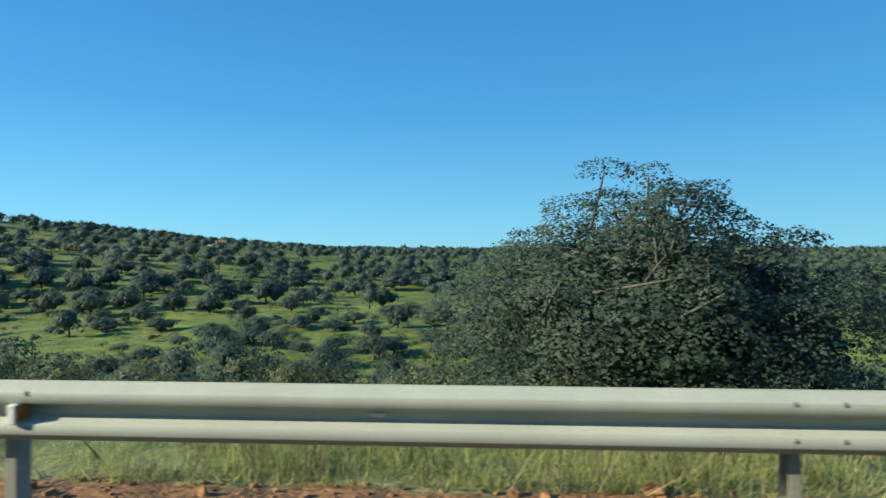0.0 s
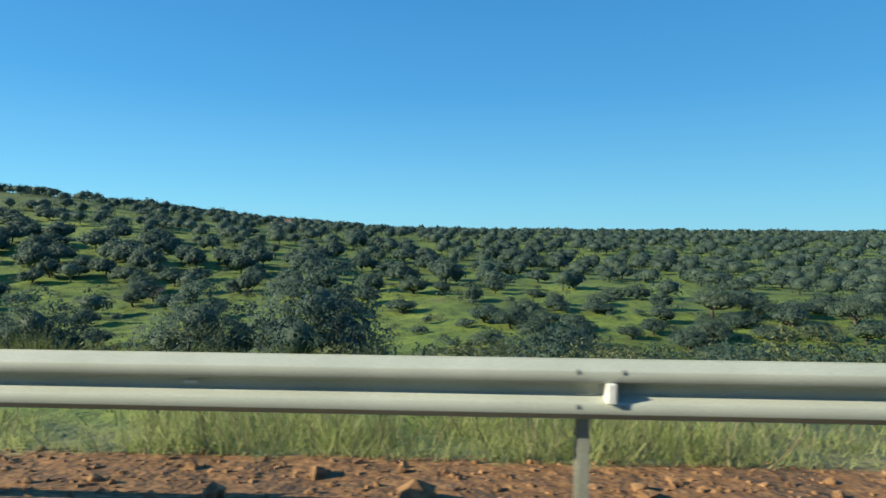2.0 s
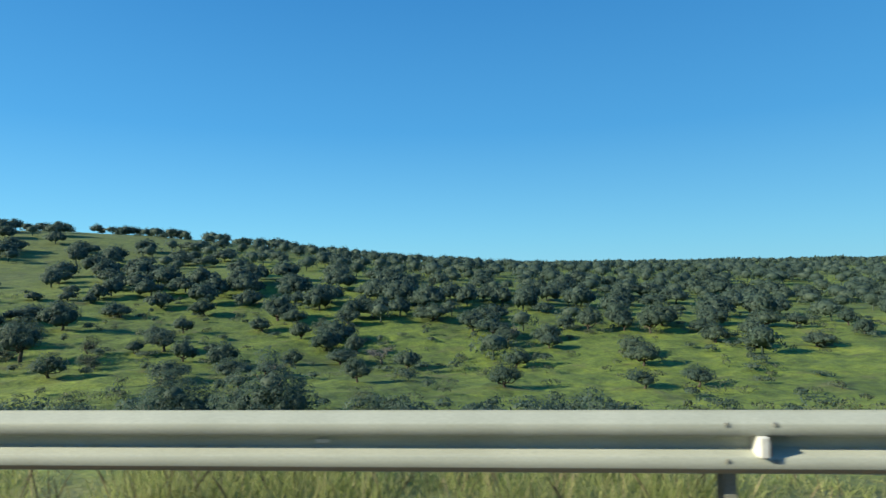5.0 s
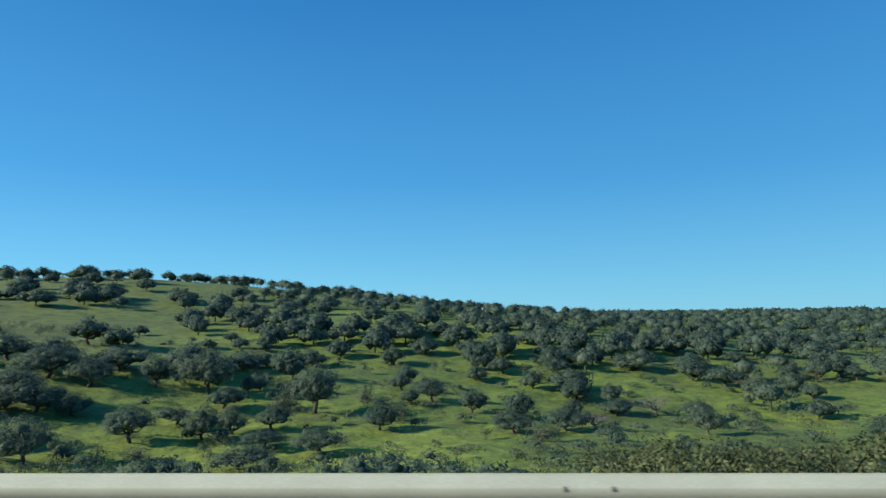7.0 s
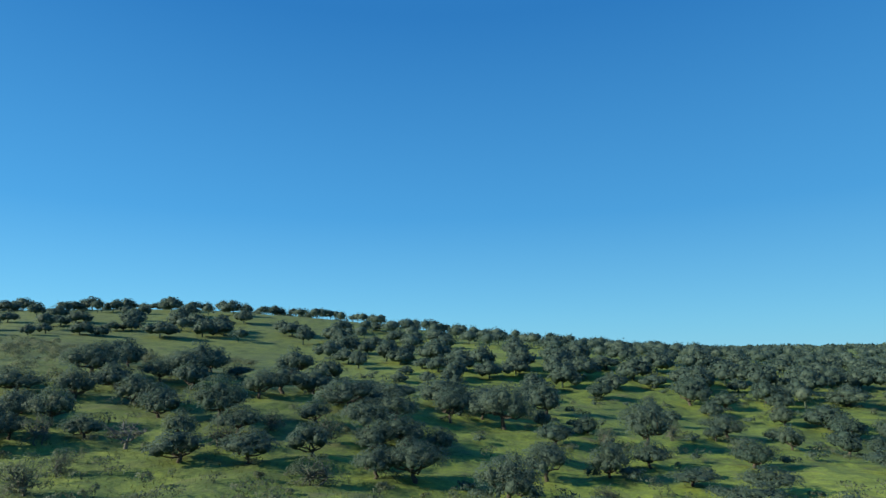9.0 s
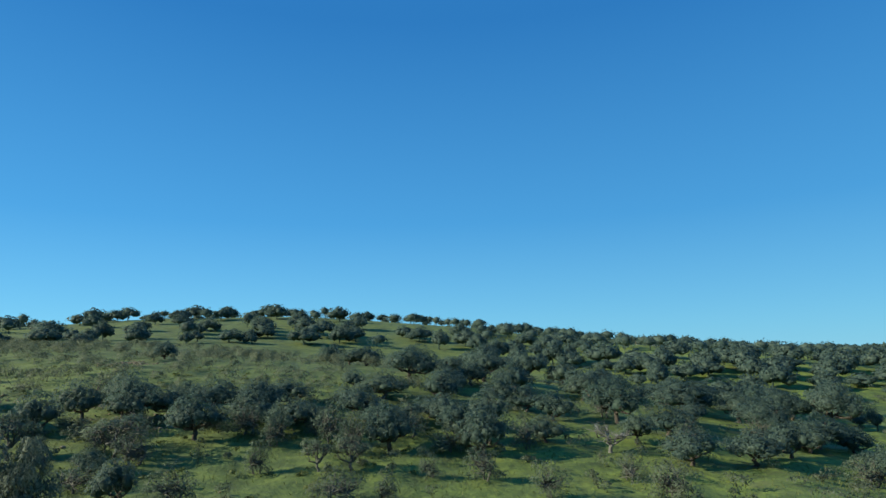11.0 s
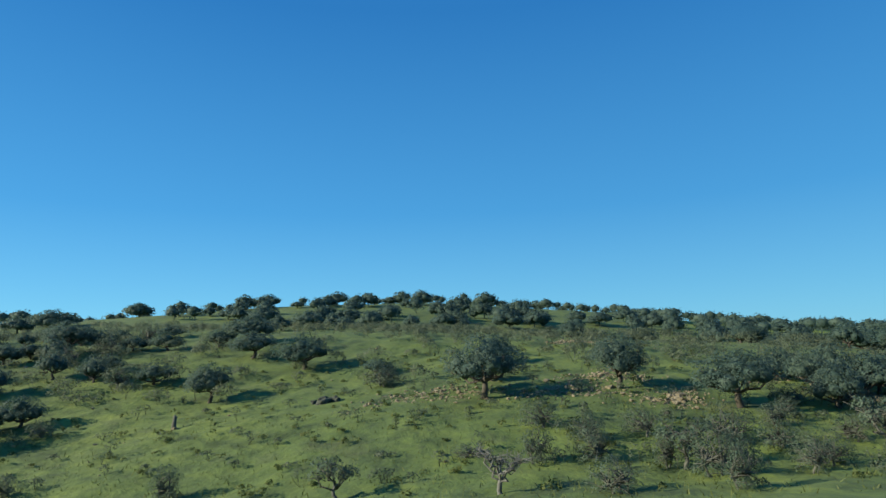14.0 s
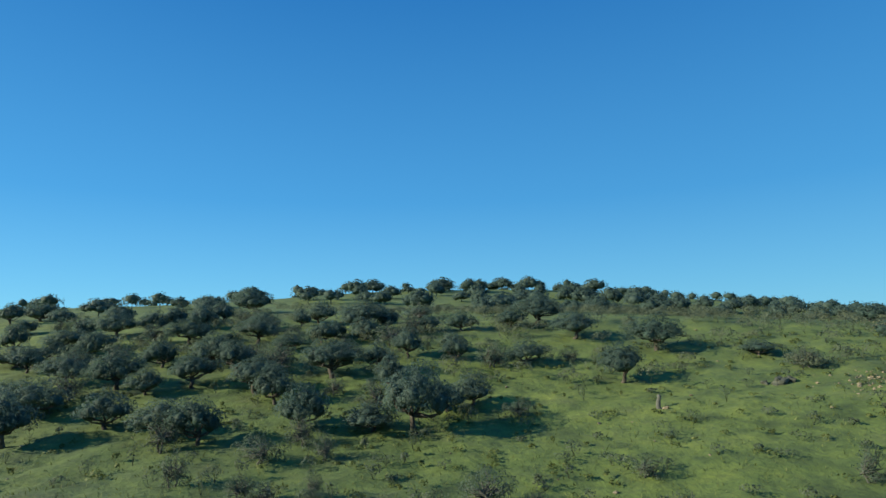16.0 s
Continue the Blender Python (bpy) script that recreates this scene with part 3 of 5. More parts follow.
def bare_tree(seed, label, bark=PALE_BARK, twigs=60, name="dead_tree", category="dead tree", leaf=None):
    """A leafless tree, 4 m high: forking crooked limbs and twigs, with a few leaves if any."""
    rng = np.random.default_rng(seed)
    tree = thing(name, 0, 0, 0, label, category)
    pieces = [limb(rng, (0, 0, -0.4), (0.1, 0, 1.2), 0.2, 0.15, 0.06, 4, 7)]
    ends = []
    for k in range(7):
        a = 2 * math.pi * k / 7 + rng.uniform(-0.3, 0.3)
        e = Vector((1.5 * math.cos(a), 1.5 * math.sin(a), rng.uniform(2.2, 3.6)))
        pieces.append(limb(rng, (0.1, 0, 1.1), e, 0.1, 0.045, 0.12, 5, 5))
        ends.append(e)
    for k in range(twigs):
        e = ends[k % 7].lerp(Vector((0.1, 0, 1.4)), rng.uniform(0, 0.5))
        pieces.append(limb(rng, e, e + Vector((rng.normal(0, 0.55), rng.normal(0, 0.55), rng.uniform(0.0, 0.9))), 0.035, 0.012, 0.12, 3, 4))
    part("trunk", welded(pieces, bark), None, tree)
    if leaf:
        part("crown", crown_mesh("crown", rng, [(tuple(e), (0.8, 0.8, 0.6)) for e in ends], 700, 0.14, leaf, 0), None, tree)
    return tree


def placed(model, x, y, high, wide, base_high=6.0, base_wide=8.0, turn=None, sink=0.15):
    turn = random.uniform(0, 6.28) if turn is None else turn
    m = Matrix.Translation((x, y, z_at(x, y) - sink)) @ Matrix.Rotation(turn, 4, "Z") @ Matrix.Diagonal((wide / base_wide, wide / base_wide, high / base_high, 1))
    return copy_thing(model, m)


HOLM = "dark grey-green holm oak with a rounded crown in the pasture"
OAKS = [oak(s, 1900, 0.23, label=HOLM, group="holm oaks of the pasture", lobes=6 + s % 3, low=0.07 + 0.05 * (s % 3), core=0.74, clumps=12) for s in range(11, 18)]
FAR_OAKS = [oak(s, 820, 0.37, label=HOLM, group="holm oaks of the pasture", lobes=6 + s % 3, low=0.06 + 0.05 * (s % 3), core=0.86, clumps=10) for s in range(21, 26)]
SPARSE = [tufted(s, 62, 34, 0.14, PALE_LEAF, "thin greyish young oak with an open twiggy crown", "young_oak", group="young oaks on the slope", stems=2, low=0.2, peak=0.4, skin=0.3, radius=0.6, limbs=0.95) for s in range(31, 35)]
FINE = [oak(s, 3100, 0.165, label=HOLM, group="holm oaks of the pasture", lobes=6 + s % 3, low=0.10 + 0.05 * (s % 3), core=0.62, clumps=12) for s in range(41, 46)]
TALL = [oak(s, 6000, 0.125, label="large holm oak with a dense dark crown and a stout trunk", group="holm oaks of the pasture", lobes=7, low=0.20, clumps=13, core=0.58) for s in range(51, 54)]


DISTANT = []


def distant_stand(label):
    """The pasture's farther oaks, past counting one by one, as one mesh."""
    bits, n = [], 0
    for x, y, high, wide in DISTANT:
        model = random.choice(FAR_OAKS)
        crown = next(o for o in model.children if o.name.startswith("crown")).data
        v, f, ns = SHAPES[crown.name]
        a = random.uniform(0, 6.28)
        c, d = math.cos(a), math.sin(a)
        spin = np.array(((c, d, 0), (-d, c, 0), (0, 0, 1)))
        at = np.array((x, y, z_at(x, y) - 0.15))
        bits.append((v @ spin * (wide / 8, wide / 8, high / 6) + at, f, ns @ spin))
        tv, tf = tube([(0, 0, -0.5), (0.1, 0, high * 0.5)], (0.34, 0.2), 5)
        tv = np.array([tuple(p) for p in tv])
        bits.append((tv + at, tf, tv * (1, 1, 0) + (0, 0, 0.01)))
    return tagged(new("distant_oaks", foliage("distant_oaks", bits, OAK_LEAF)), label, "woodland", kind="stuff")


def stand(*trees):
    """Grown oaks as (along the road, away from it, height, crown width)."""
    for x, y, high, wide in trees:
        if y < 75 and high < 3.2:
            kinds = SPARSE
        elif y < 125 and high > 4.3 and wide > 6.4:
            kinds = TALL
        else:
            kinds = FINE if y < 120 else OAKS
        if y < 175:
            placed(random.choice(kinds), x, y, high * 1.05, wide * 1.1)
        else:
            DISTANT.append((x, y, high * 1.08, wide * 1.1))


def saplings(*trees):
    """Thin young oaks, given as for stand()."""
    for x, y, high, wide in trees:
        placed(random.choice(SPARSE), x, y, high * 1.05, wide * 1.1)


def grove(seed, count, x0, x1, y0, y1, apart, high, wide, kinds):
    """More trees of a dense stand, at even odds over a stretch of slope."""
    rng = np.random.default_rng(seed)
    taken = [(o.location.x, o.location.y) for o in scene.objects if o.type == "EMPTY"] + [p[:2] for p in DISTANT]
    for x, y in rng.uniform((x0, y0), (x1, y1), (count * 6, 2)):
        if count and all(math.hypot(x - a, y - b) > apart for a, b in taken):
            taken.append((x, y))
            count -= 1
            model = kinds[int(rng.integers(len(kinds)))]
            if model in OAKS and y < 105:
                model = FINE[int(rng.integers(len(FINE)))]
            placed(model, x, y, rng.uniform(*high), rng.uniform(*wide), turn=rng.uniform(0, 6.28))


stand((-798, 406, 8, 15), (-778, 445, 8, 15), (-648, 311, 5.3, 8.7), (-640, 249, 5.5, 6.3), (-608, 159, 5.2, 6.5), (-608, 328, 7.8, 15), (-603, 318, 8, 15), (-602, 239, 5.5, 8.3), (-599, 184, 5.6, 11.1), (-596, 145, 5.6, 5.9), (-595, 154, 5.5, 10.1), (-590, 241, 5.5, 15), (-580, 142, 3.6, 5.7), (-573, 133, 4.4, 6.4), (-571, 120, 3.3, 6.1), (-561, 282, 6.9, 12.4), (-558, 177, 5.1, 9.6), (-550, 93, 3.8, 8.4), (-547, 101, 4.6, 9.6), (-546, 96, 3.8, 5.8))
stand((-546, 113, 5.4, 8.5), (-546, 326, 8.6, 11.1), (-544, 279, 5.2, 6.8), (-542, 172, 7.3, 12.7), (-542, 353, 8, 13.8), (-541, 117, 5.2, 5.8), (-539, 305, 6.1, 9.1), (-539, 338, 6.7, 15), (-532, 81, 4.4, 6.5), (-527, 68, 5, 8.1), (-527, 106, 5.2, 8.4), (-527, 261, 5.6, 12.7), (-523, 79, 5.5, 7.8), (-523, 90, 4.4, 6.2), (-522, 59, 5.9, 6.4), (-520, 288, 6.4, 11.2), (-517, 76, 3.7, 5.2), (-517, 253, 6.2, 9.9), (-517, 331, 3.9, 8.1), (-515, 65, 4.5, 6.4))
stand((-514, 88, 5.6, 6), (-514, 106, 5.2, 8.3), (-514, 131, 3.2, 3.8), (-512, 79, 5, 6.5), (-511, 122, 3.3, 3.6), (-509, 86, 5, 5.9), (-506, 100, 2.9, 5.9), (-503, 78, 5.3, 7.5), (-503, 344, 5.7, 12.6), (-502, 61, 5.3, 5.9), (-502, 333, 6.3, 8.2), (-500, 356, 8, 14.8), (-499, 229, 8, 13.7), (-499, 308, 7.3, 9.7), (-496, 116, 6.7, 10.1), (-494, 84, 5.6, 8.9), (-489, 140, 3.4, 6.9), (-485, 80, 5, 4.6), (-485, 96, 5, 5), (-484, 270, 5.2, 9.2))
stand((-483, 365, 7.2, 12.5), (-480, 66, 8, 8.1), (-478, 101, 2.9, 4.8), (-478, 294, 6.4, 11.6), (-478, 342, 7.7, 11.7), (-477, 74, 3.5, 4.8), (-477, 95, 4.5, 5.4), (-477, 118, 4, 6.3), (-475, 228, 7.9, 8.3), (-474, 76, 4.3, 5.7), (-473, 175, 4.8, 7.1), (-472, 207, 5.1, 7.2), (-470, 377, 4.5, 14.9), (-468, 189, 5.9, 11), (-467, 120, 4, 6.3), (-467, 238, 6.8, 11.2), (-466, 94, 4, 6.6), (-464, 204, 5.3, 6.3), (-463, 382, 8.2, 13.1), (-462, 123, 6.2, 10.7))
stand((-460, 370, 7.2, 8.9), (-458, 55, 2.4, 3.1), (-457, 188, 4.2, 7.3), (-457, 279, 6.2, 12.1), (-456, 110, 5.2, 8.8), (-456, 267, 5.2, 11.8), (-455, 333, 5.5, 8.1), (-453, 86, 5.8, 6.7), (-453, 215, 6.2, 10), (-452, 393, 6.2, 15), (-448, 353, 8.9, 15), (-444, 102, 6.1, 9.4), (-440, 236, 4.6, 6.9), (-439, 225, 4.7, 6), (-434, 290, 7.7, 11.4), (-430, 96, 2.6, 6.1), (-429, 241, 5.7, 11.5), (-429, 262, 4.6, 7.6), (-428, 278, 8, 12.8), (-427, 330, 7.4, 12.8))
stand((-425, 417, 4.1, 4.9), (-423, 315, 6.7, 10.6), (-423, 409, 7.1, 9.9), (-422, 267, 5.7, 10.4), (-420, 243, 4.8, 7.2), (-413, 73, 7.4, 9.6), (-412, 82, 3.5, 4.7), (-411, 94, 4.9, 5.4), (-411, 294, 8.8, 13.3), (-409, 352, 8.8, 14.1), (-406, 426, 6.6, 15), (-404, 56, 3.1, 3.7), (-404, 413, 7.1, 9.9), (-402, 289, 8.4, 12.7), (-401, 253, 7.4, 14.8), (-397, 74, 6.8, 6.9), (-394, 127, 4.1, 6.2), (-392, 292, 8.2, 14.6), (-392, 325, 8.1, 11.3), (-389, 268, 8.5, 12))
stand((-386, 66, 6.2, 9.1), (-384, 280, 7.5, 12.6), (-379, 69, 2.6, 4.6), (-375, 81, 4.6, 4.9), (-374, 420, 6.9, 14.3), (-368, 172, 7.1, 10.1), (-367, 84, 3.3, 3.9), (-366, 69, 3.1, 4.4), (-363, 305, 6.7, 10.6), (-361, 80, 4.9, 7.5), (-355, 137, 4, 5.9), (-355, 294, 7.3, 13), (-353, 87, 4, 7.2), (-352, 140, 5.3, 9.2), (-348, 78, 2.8, 6.4), (-345, 89, 3.3, 5), (-344, 275, 8.8, 9.1), (-340, 95, 4.3, 9.5), (-339, 125, 5.2, 5.8), (-338, 111, 7, 10.4))
stand((-337, 321, 7.9, 12.7), (-335, 81, 2.9, 5.1), (-332, 86, 3.2, 6.3), (-332, 287, 8.3, 12.4), (-327, 115, 4.7, 6.7), (-327, 139, 6.3, 8.1), (-326, 275, 8, 10.9), (-325, 127, 7.4, 7.4), (-324, 74, 3.3, 4), (-324, 120, 6.3, 9.4), (-322, 98, 5.3, 6.2), (-322, 199, 3.6, 5.9), (-322, 236, 7, 12.9), (-320, 340, 4.8, 12.8), (-319, 252, 8.8, 12.1), (-318, 97, 4.4, 6.2), (-318, 132, 3.1, 6.2), (-317, 78, 3.5, 5.3), (-313, 160, 8, 10.7), (-311, 219, 6.1, 10.8))
stand((-310, 275, 5.4, 10.8), (-309, 249, 6.4, 8.3), (-306, 113, 5.4, 7.6), (-305, 92, 7.2, 8.8), (-305, 207, 6.7, 6.7), (-304, 119, 5.9, 10.2), (-304, 158, 6.3, 9.5), (-304, 296, 6.9, 12.5), (-301, 260, 5.3, 7.9), (-299, 127, 5.8, 9.3), (-298, 227, 8.5, 10), (-295, 281, 5.8, 13.1), (-294, 247, 4.2, 5.1), (-292, 99, 4, 6.2), (-292, 221, 6.1, 10.2), (-292, 420, 8, 15), (-290, 233, 7.8, 6.6), (-289, 112, 6.6, 11.7), (-287, 79, 4.8, 5.9), (-287, 176, 2.9, 5.2))
stand((-287, 193, 2.9, 5.7), (-283, 95, 5.6, 8.5), (-283, 126, 5.1, 11.4), (-283, 209, 4.2, 7.9), (-282, 303, 6.6, 13.5), (-280, 110, 5.4, 8.9), (-279, 180, 3.5, 5.7), (-279, 274, 5.9, 13), (-278, 75, 4.2, 5.6), (-278, 224, 8.8, 14), (-277, 203, 5.8, 7.7), (-273, 76, 5.6, 7.8), (-272, 136, 7, 12.1), (-272, 185, 5.6, 7), (-271, 93, 4.1, 5.6), (-271, 190, 6.2, 6.5), (-270, 116, 6.7, 6.5), (-270, 178, 3.1, 4.4), (-270, 217, 7, 12), (-269, 203, 6.6, 11.3))
stand((-266, 145, 4.3, 11.4), (-262, 71, 6, 7.2), (-262, 211, 8.2, 10.3), (-260, 117, 8.8, 9.9), (-260, 151, 4, 7.4), (-260, 195, 6.1, 10.5), (-256, 84, 5.4, 6.9), (-252, 118, 4.4, 2.8), (-251, 201, 5.9, 10.1), (-250, 162, 4.7, 8.7), (-249, 137, 7.9, 8.3), (-249, 242, 7.3, 12.1), (-248, 210, 8.2, 11.2), (-247, 87, 5.2, 5.6), (-247, 178, 5.5, 8.6), (-238, 186, 7.6, 11), (-238, 198, 7.3, 8.7), (-236, 108, 8.8, 8.4), (-236, 210, 7.7, 10.6), (-236, 229, 6.3, 9.5))
stand((-235, 219, 7.4, 12.7), (-230, 171, 5.6, 7.5), (-230, 201, 7.6, 12.7), (-225, 231, 7.8, 12.7), (-222, 186, 5.4, 9.9), (-222, 303, 7.1, 14.9), (-217, 219, 5.3, 12.7), (-216, 123, 5.1, 7.7), (-212, 202, 8, 13), (-209, 192, 4.6, 9.3), (-206, 168, 8.5, 10.5), (-206, 239, 7.6, 12), (-200, 216, 8.5, 12.8), (-198, 182, 8.6, 10.1), (-198, 193, 7, 11.1), (-193, 146, 4.7, 5.4), (-188, 210, 5, 9), (-188, 242, 6.6, 13.1), (-185, 171, 6.3, 7.7), (-185, 187, 4.6, 5.9))
stand((-184, 137, 5.2, 7.9), (-183, 145, 6.2, 10.3), (-183, 201, 8, 11.9), (-182, 223, 8.5, 13), (-179, 174, 5, 9.1), (-179, 184, 4.4, 5.9), (-176, 218, 6.2, 9.3), (-176, 307, 4.2, 12), (-175, 196, 8.3, 13), (-172, 178, 6.2, 7), (-164, 188, 8.7, 11), (-163, 234, 6.7, 8.9), (-162, 173, 5.4, 11.4), (-158, 203, 6.7, 10.6), (-152, 196, 7.1, 7.7), (-151, 213, 4.8, 6.3), (-150, 160, 6.1, 7.6), (-147, 234, 6.6, 11.1), (-146, 169, 5.7, 9.2), (-146, 205, 5.8, 7.7))
stand((-144, 152, 5.7, 9.3), (-143, 178, 4.2, 8.4), (-140, 202, 6.9, 7.9), (-139, 207, 4.9, 5.8), (-134, 190, 7.5, 8.4), (-131, 148, 4.8, 7.6), (-131, 202, 7.6, 9.5), (-127, 186, 3.5, 7), (-124, 212, 6.2, 8.3), (-124, 242, 5.9, 8.3), (-119, 158, 7.4, 6.6), (-118, 228, 5.4, 10.7), (-116, 197, 8.8, 10.7), (-114, 237, 8.5, 11.5), (-114, 285, 8.3, 11), (-113, 205, 7.3, 11.5), (-110, 164, 6.9, 7.2), (-107, 182, 6.4, 9.8), (-104, 153, 6.8, 8.5), (-102, 261, 3.8, 6.3))
stand((-102, 280, 8, 10.7), (-99, 162, 6.8, 9), (-98, 212, 7.5, 7.9), (-95, 217, 4.4, 7.1), (-94, 140, 4.5, 6.6), (-91, 154, 3.5, 7.1), (-88, 211, 4.9, 10.8), (-87, 133, 3.7, 7.3), (-87, 187, 2.7, 5.3), (-87, 250, 7, 11.7), (-86, 161, 6, 8.9), (-84, 143, 4.9, 6.7), (-80, 177, 6.9, 11.4), (-76, 249, 7.3, 13.6), (-74, 133, 3.9, 7.1), (-74, 158, 5.1, 9.2), (-73, 230, 6.7, 13), (-67, 193, 7.3, 9.1), (-66, 157, 4.1, 4.6), (-66, 179, 8.5, 9.9))
stand((-58, 144, 4.2, 4.9), (-54, 191, 5.6, 7), (-52, 160, 4.6, 5.4), (-51, 113, 4.4, 7.6), (-50, 281, 7.8, 11.7), (-48, 226, 6.5, 11.9), (-45, 113, 3.3, 7.6), (-42, 152, 2.6, 5.8), (-39, 130, 3.1, 5.6), (-39, 136, 3.5, 4.6), (-39, 274, 7.6, 12.7), (-38, 293, 7, 11.2), (-36, 197, 4.7, 8.5), (-36, 251, 7, 13.9), (-31, 103, 3, 4.9), (-31, 127, 3, 7.3), (-31, 270, 7.3, 10.4), (-29, 136, 3.3, 6.5), (-29, 177, 5.9, 8.5), (-28, 310, 5.9, 8.9))
stand((-26, 106, 3, 5.5), (-23, 149, 3.6, 6.4), (-21, 341, 8, 12.7), (-20, 256, 6.9, 9.8), (-18, 101, 4.8, 6.7), (-18, 128, 4.9, 4.9), (-17, 149, 4.3, 7.1), (-16, 274, 7.6, 13), (-15, 105, 3, 6), (-9, 122, 7.2, 9.2), (-7, 262, 6.2, 12.5), (-6, 104, 2.9, 6.9), (-1, 225, 5.4, 8.6), (0, 122, 4.6, 7.5), (1, 103, 3.1, 6.8), (4, 137, 3.9, 6.5), (5, 216, 5.1, 8.2), (7, 100, 4.7, 5.6), (8, 122, 3.7, 8.1), (14, 113, 6.4, 8.5))
stand((14, 164, 4.6, 9.3), (15, 128, 3.6, 7.2), (20, 133, 4.4, 7.5), (26, 223, 5.3, 10.6), (27, 261, 7.4, 13), (30, 132, 5, 8.7), (36, 362, 6.9, 15), (38, 143, 4.3, 8), (41, 192, 4.5, 10.9), (42, 129, 4.8, 6), (60, 198, 4.6, 9.3), (92, 224, 5.2, 10.5))
saplings((-505, 59, 4.6, 4.6), (-498, 49, 3.3, 2.8), (-494, 56, 3.2, 4.3), (-492, 78, 3, 3.3), (-491, 46, 2.2, 2.6), (-491, 61, 4.1, 3.5), (-489, 46, 1.9, 3), (-488, 58, 3.1, 2.8), (-486, 48, 2.5, 2), (-486, 74, 4.2, 4.9), (-472, 48, 3.3, 4.8), (-471, 93, 4.8, 6.2), (-468, 49, 1.4, 3.1), (-468, 72, 2.7, 3.4), (-459, 96, 2.7, 3.6), (-441, 52, 3.6, 2.7), (-428, 87, 3.9, 5.5), (-415, 54, 1.5, 3), (-409, 51, 3.5, 3.3), (-405, 41, 2.9, 4.2))
saplings((-399, 57, 3.3, 3.7), (-397, 40, 3.6, 2.9), (-395, 62, 1.5, 1.4), (-390, 46, 3.3, 3.3), (-389, 52, 2.8, 3.8), (-383, 37, 3.8, 3.6), (-379, 83, 3.3, 4.7), (-378, 55, 4.1, 3.5), (-374, 50, 5.1, 4.1), (-373, 69, 2.2, 3.8), (-372, 83, 2.8, 4.3), (-365, 50, 2.3, 3.2), (-365, 62, 3.4, 3.4), (-363, 63, 4.1, 3.5), (-359, 58, 3.7, 4.2), (-358, 73, 3.1, 4.1), (-358, 86, 3.7, 4), (-353, 71, 4.3, 5.3), (-348, 67, 4, 3.7), (-345, 73, 4, 3.3))
saplings((-342, 70, 5.8, 5.2), (-339, 66, 5.3, 3.6), (-337, 51, 3, 4.5), (-334, 74, 4.4, 5.4), (-333, 52, 2.6, 2.8), (-330, 60, 2.7, 2.7), (-329, 69, 3.4, 4.4), (-325, 60, 4, 3.7), (-319, 55, 3.6, 3.9), (-310, 64, 3.4, 3.4), (-308, 56, 4.4, 4.9), (-306, 97, 4.4, 6.2), (-299, 79, 4.2, 4.9), (-287, 87, 5, 5.4), (-284, 69, 3.9, 5.8), (-250, 75, 2.1, 4.1), (-242, 110, 4.3, 6.1), (-228, 117, 4.5, 4.3), (-220, 106, 4.1, 5.8), (-190, 155, 3.5, 5.7))

grove(201, 7, -352, -256, 72, 150, 5.0, (3.8, 6), (6.5, 10), OAKS)
grove(202, 5, -364, -280, 57, 104, 3.8, (3, 5.2), (3.8, 6.5), OAKS[:3] + SPARSE)
grove(203, 58, -560, -478, 60, 135, 4.6, (3.5, 6), (4.5, 7.5), OAKS[3:] + SPARSE[:2])
grove(206, 6, -292, -228, 66, 112, 5.6, (2.8, 4.4), (5.5, 8.5), OAKS)
grove(207, 10, -408, -350, 44, 66, 3.6, (2.6, 4.4), (3.2, 5.6), FINE[:2] + SPARSE)
grove(204, 12, -400, -345, 45, 62, 3.6, (2.4, 4.0), (2.6, 4.4), SPARSE)
grove(208, 8, -335, -258, 84, 135, 5.2, (4, 6.2), (6, 9), OAKS)
grove(209, 34, -60, 90, 58, 128, 6.5, (3, 5.4), (5, 8.5), OAKS)
grove(210, 24, -225, -110, 92, 165, 7.0, (3.5, 5.4), (5, 8), OAKS)
grove(205, 10, -300, -175, 82, 125, 5.0, (2.5, 4.5), (4, 6.5), OAKS + SPARSE[:1])
grove(211, 15, -376, -324, 66, 82, 3.7, (4.8, 6.4), (5.6, 7.6), FINE)

distant_stand("rounded dark holm oaks scattered over the farther pasture")
PLANTED = np.array([(o.location.x, o.location.y) for o in scene.objects if o.type == "EMPTY" and o.location.y > 20] + [p[:2] for p in DISTANT])


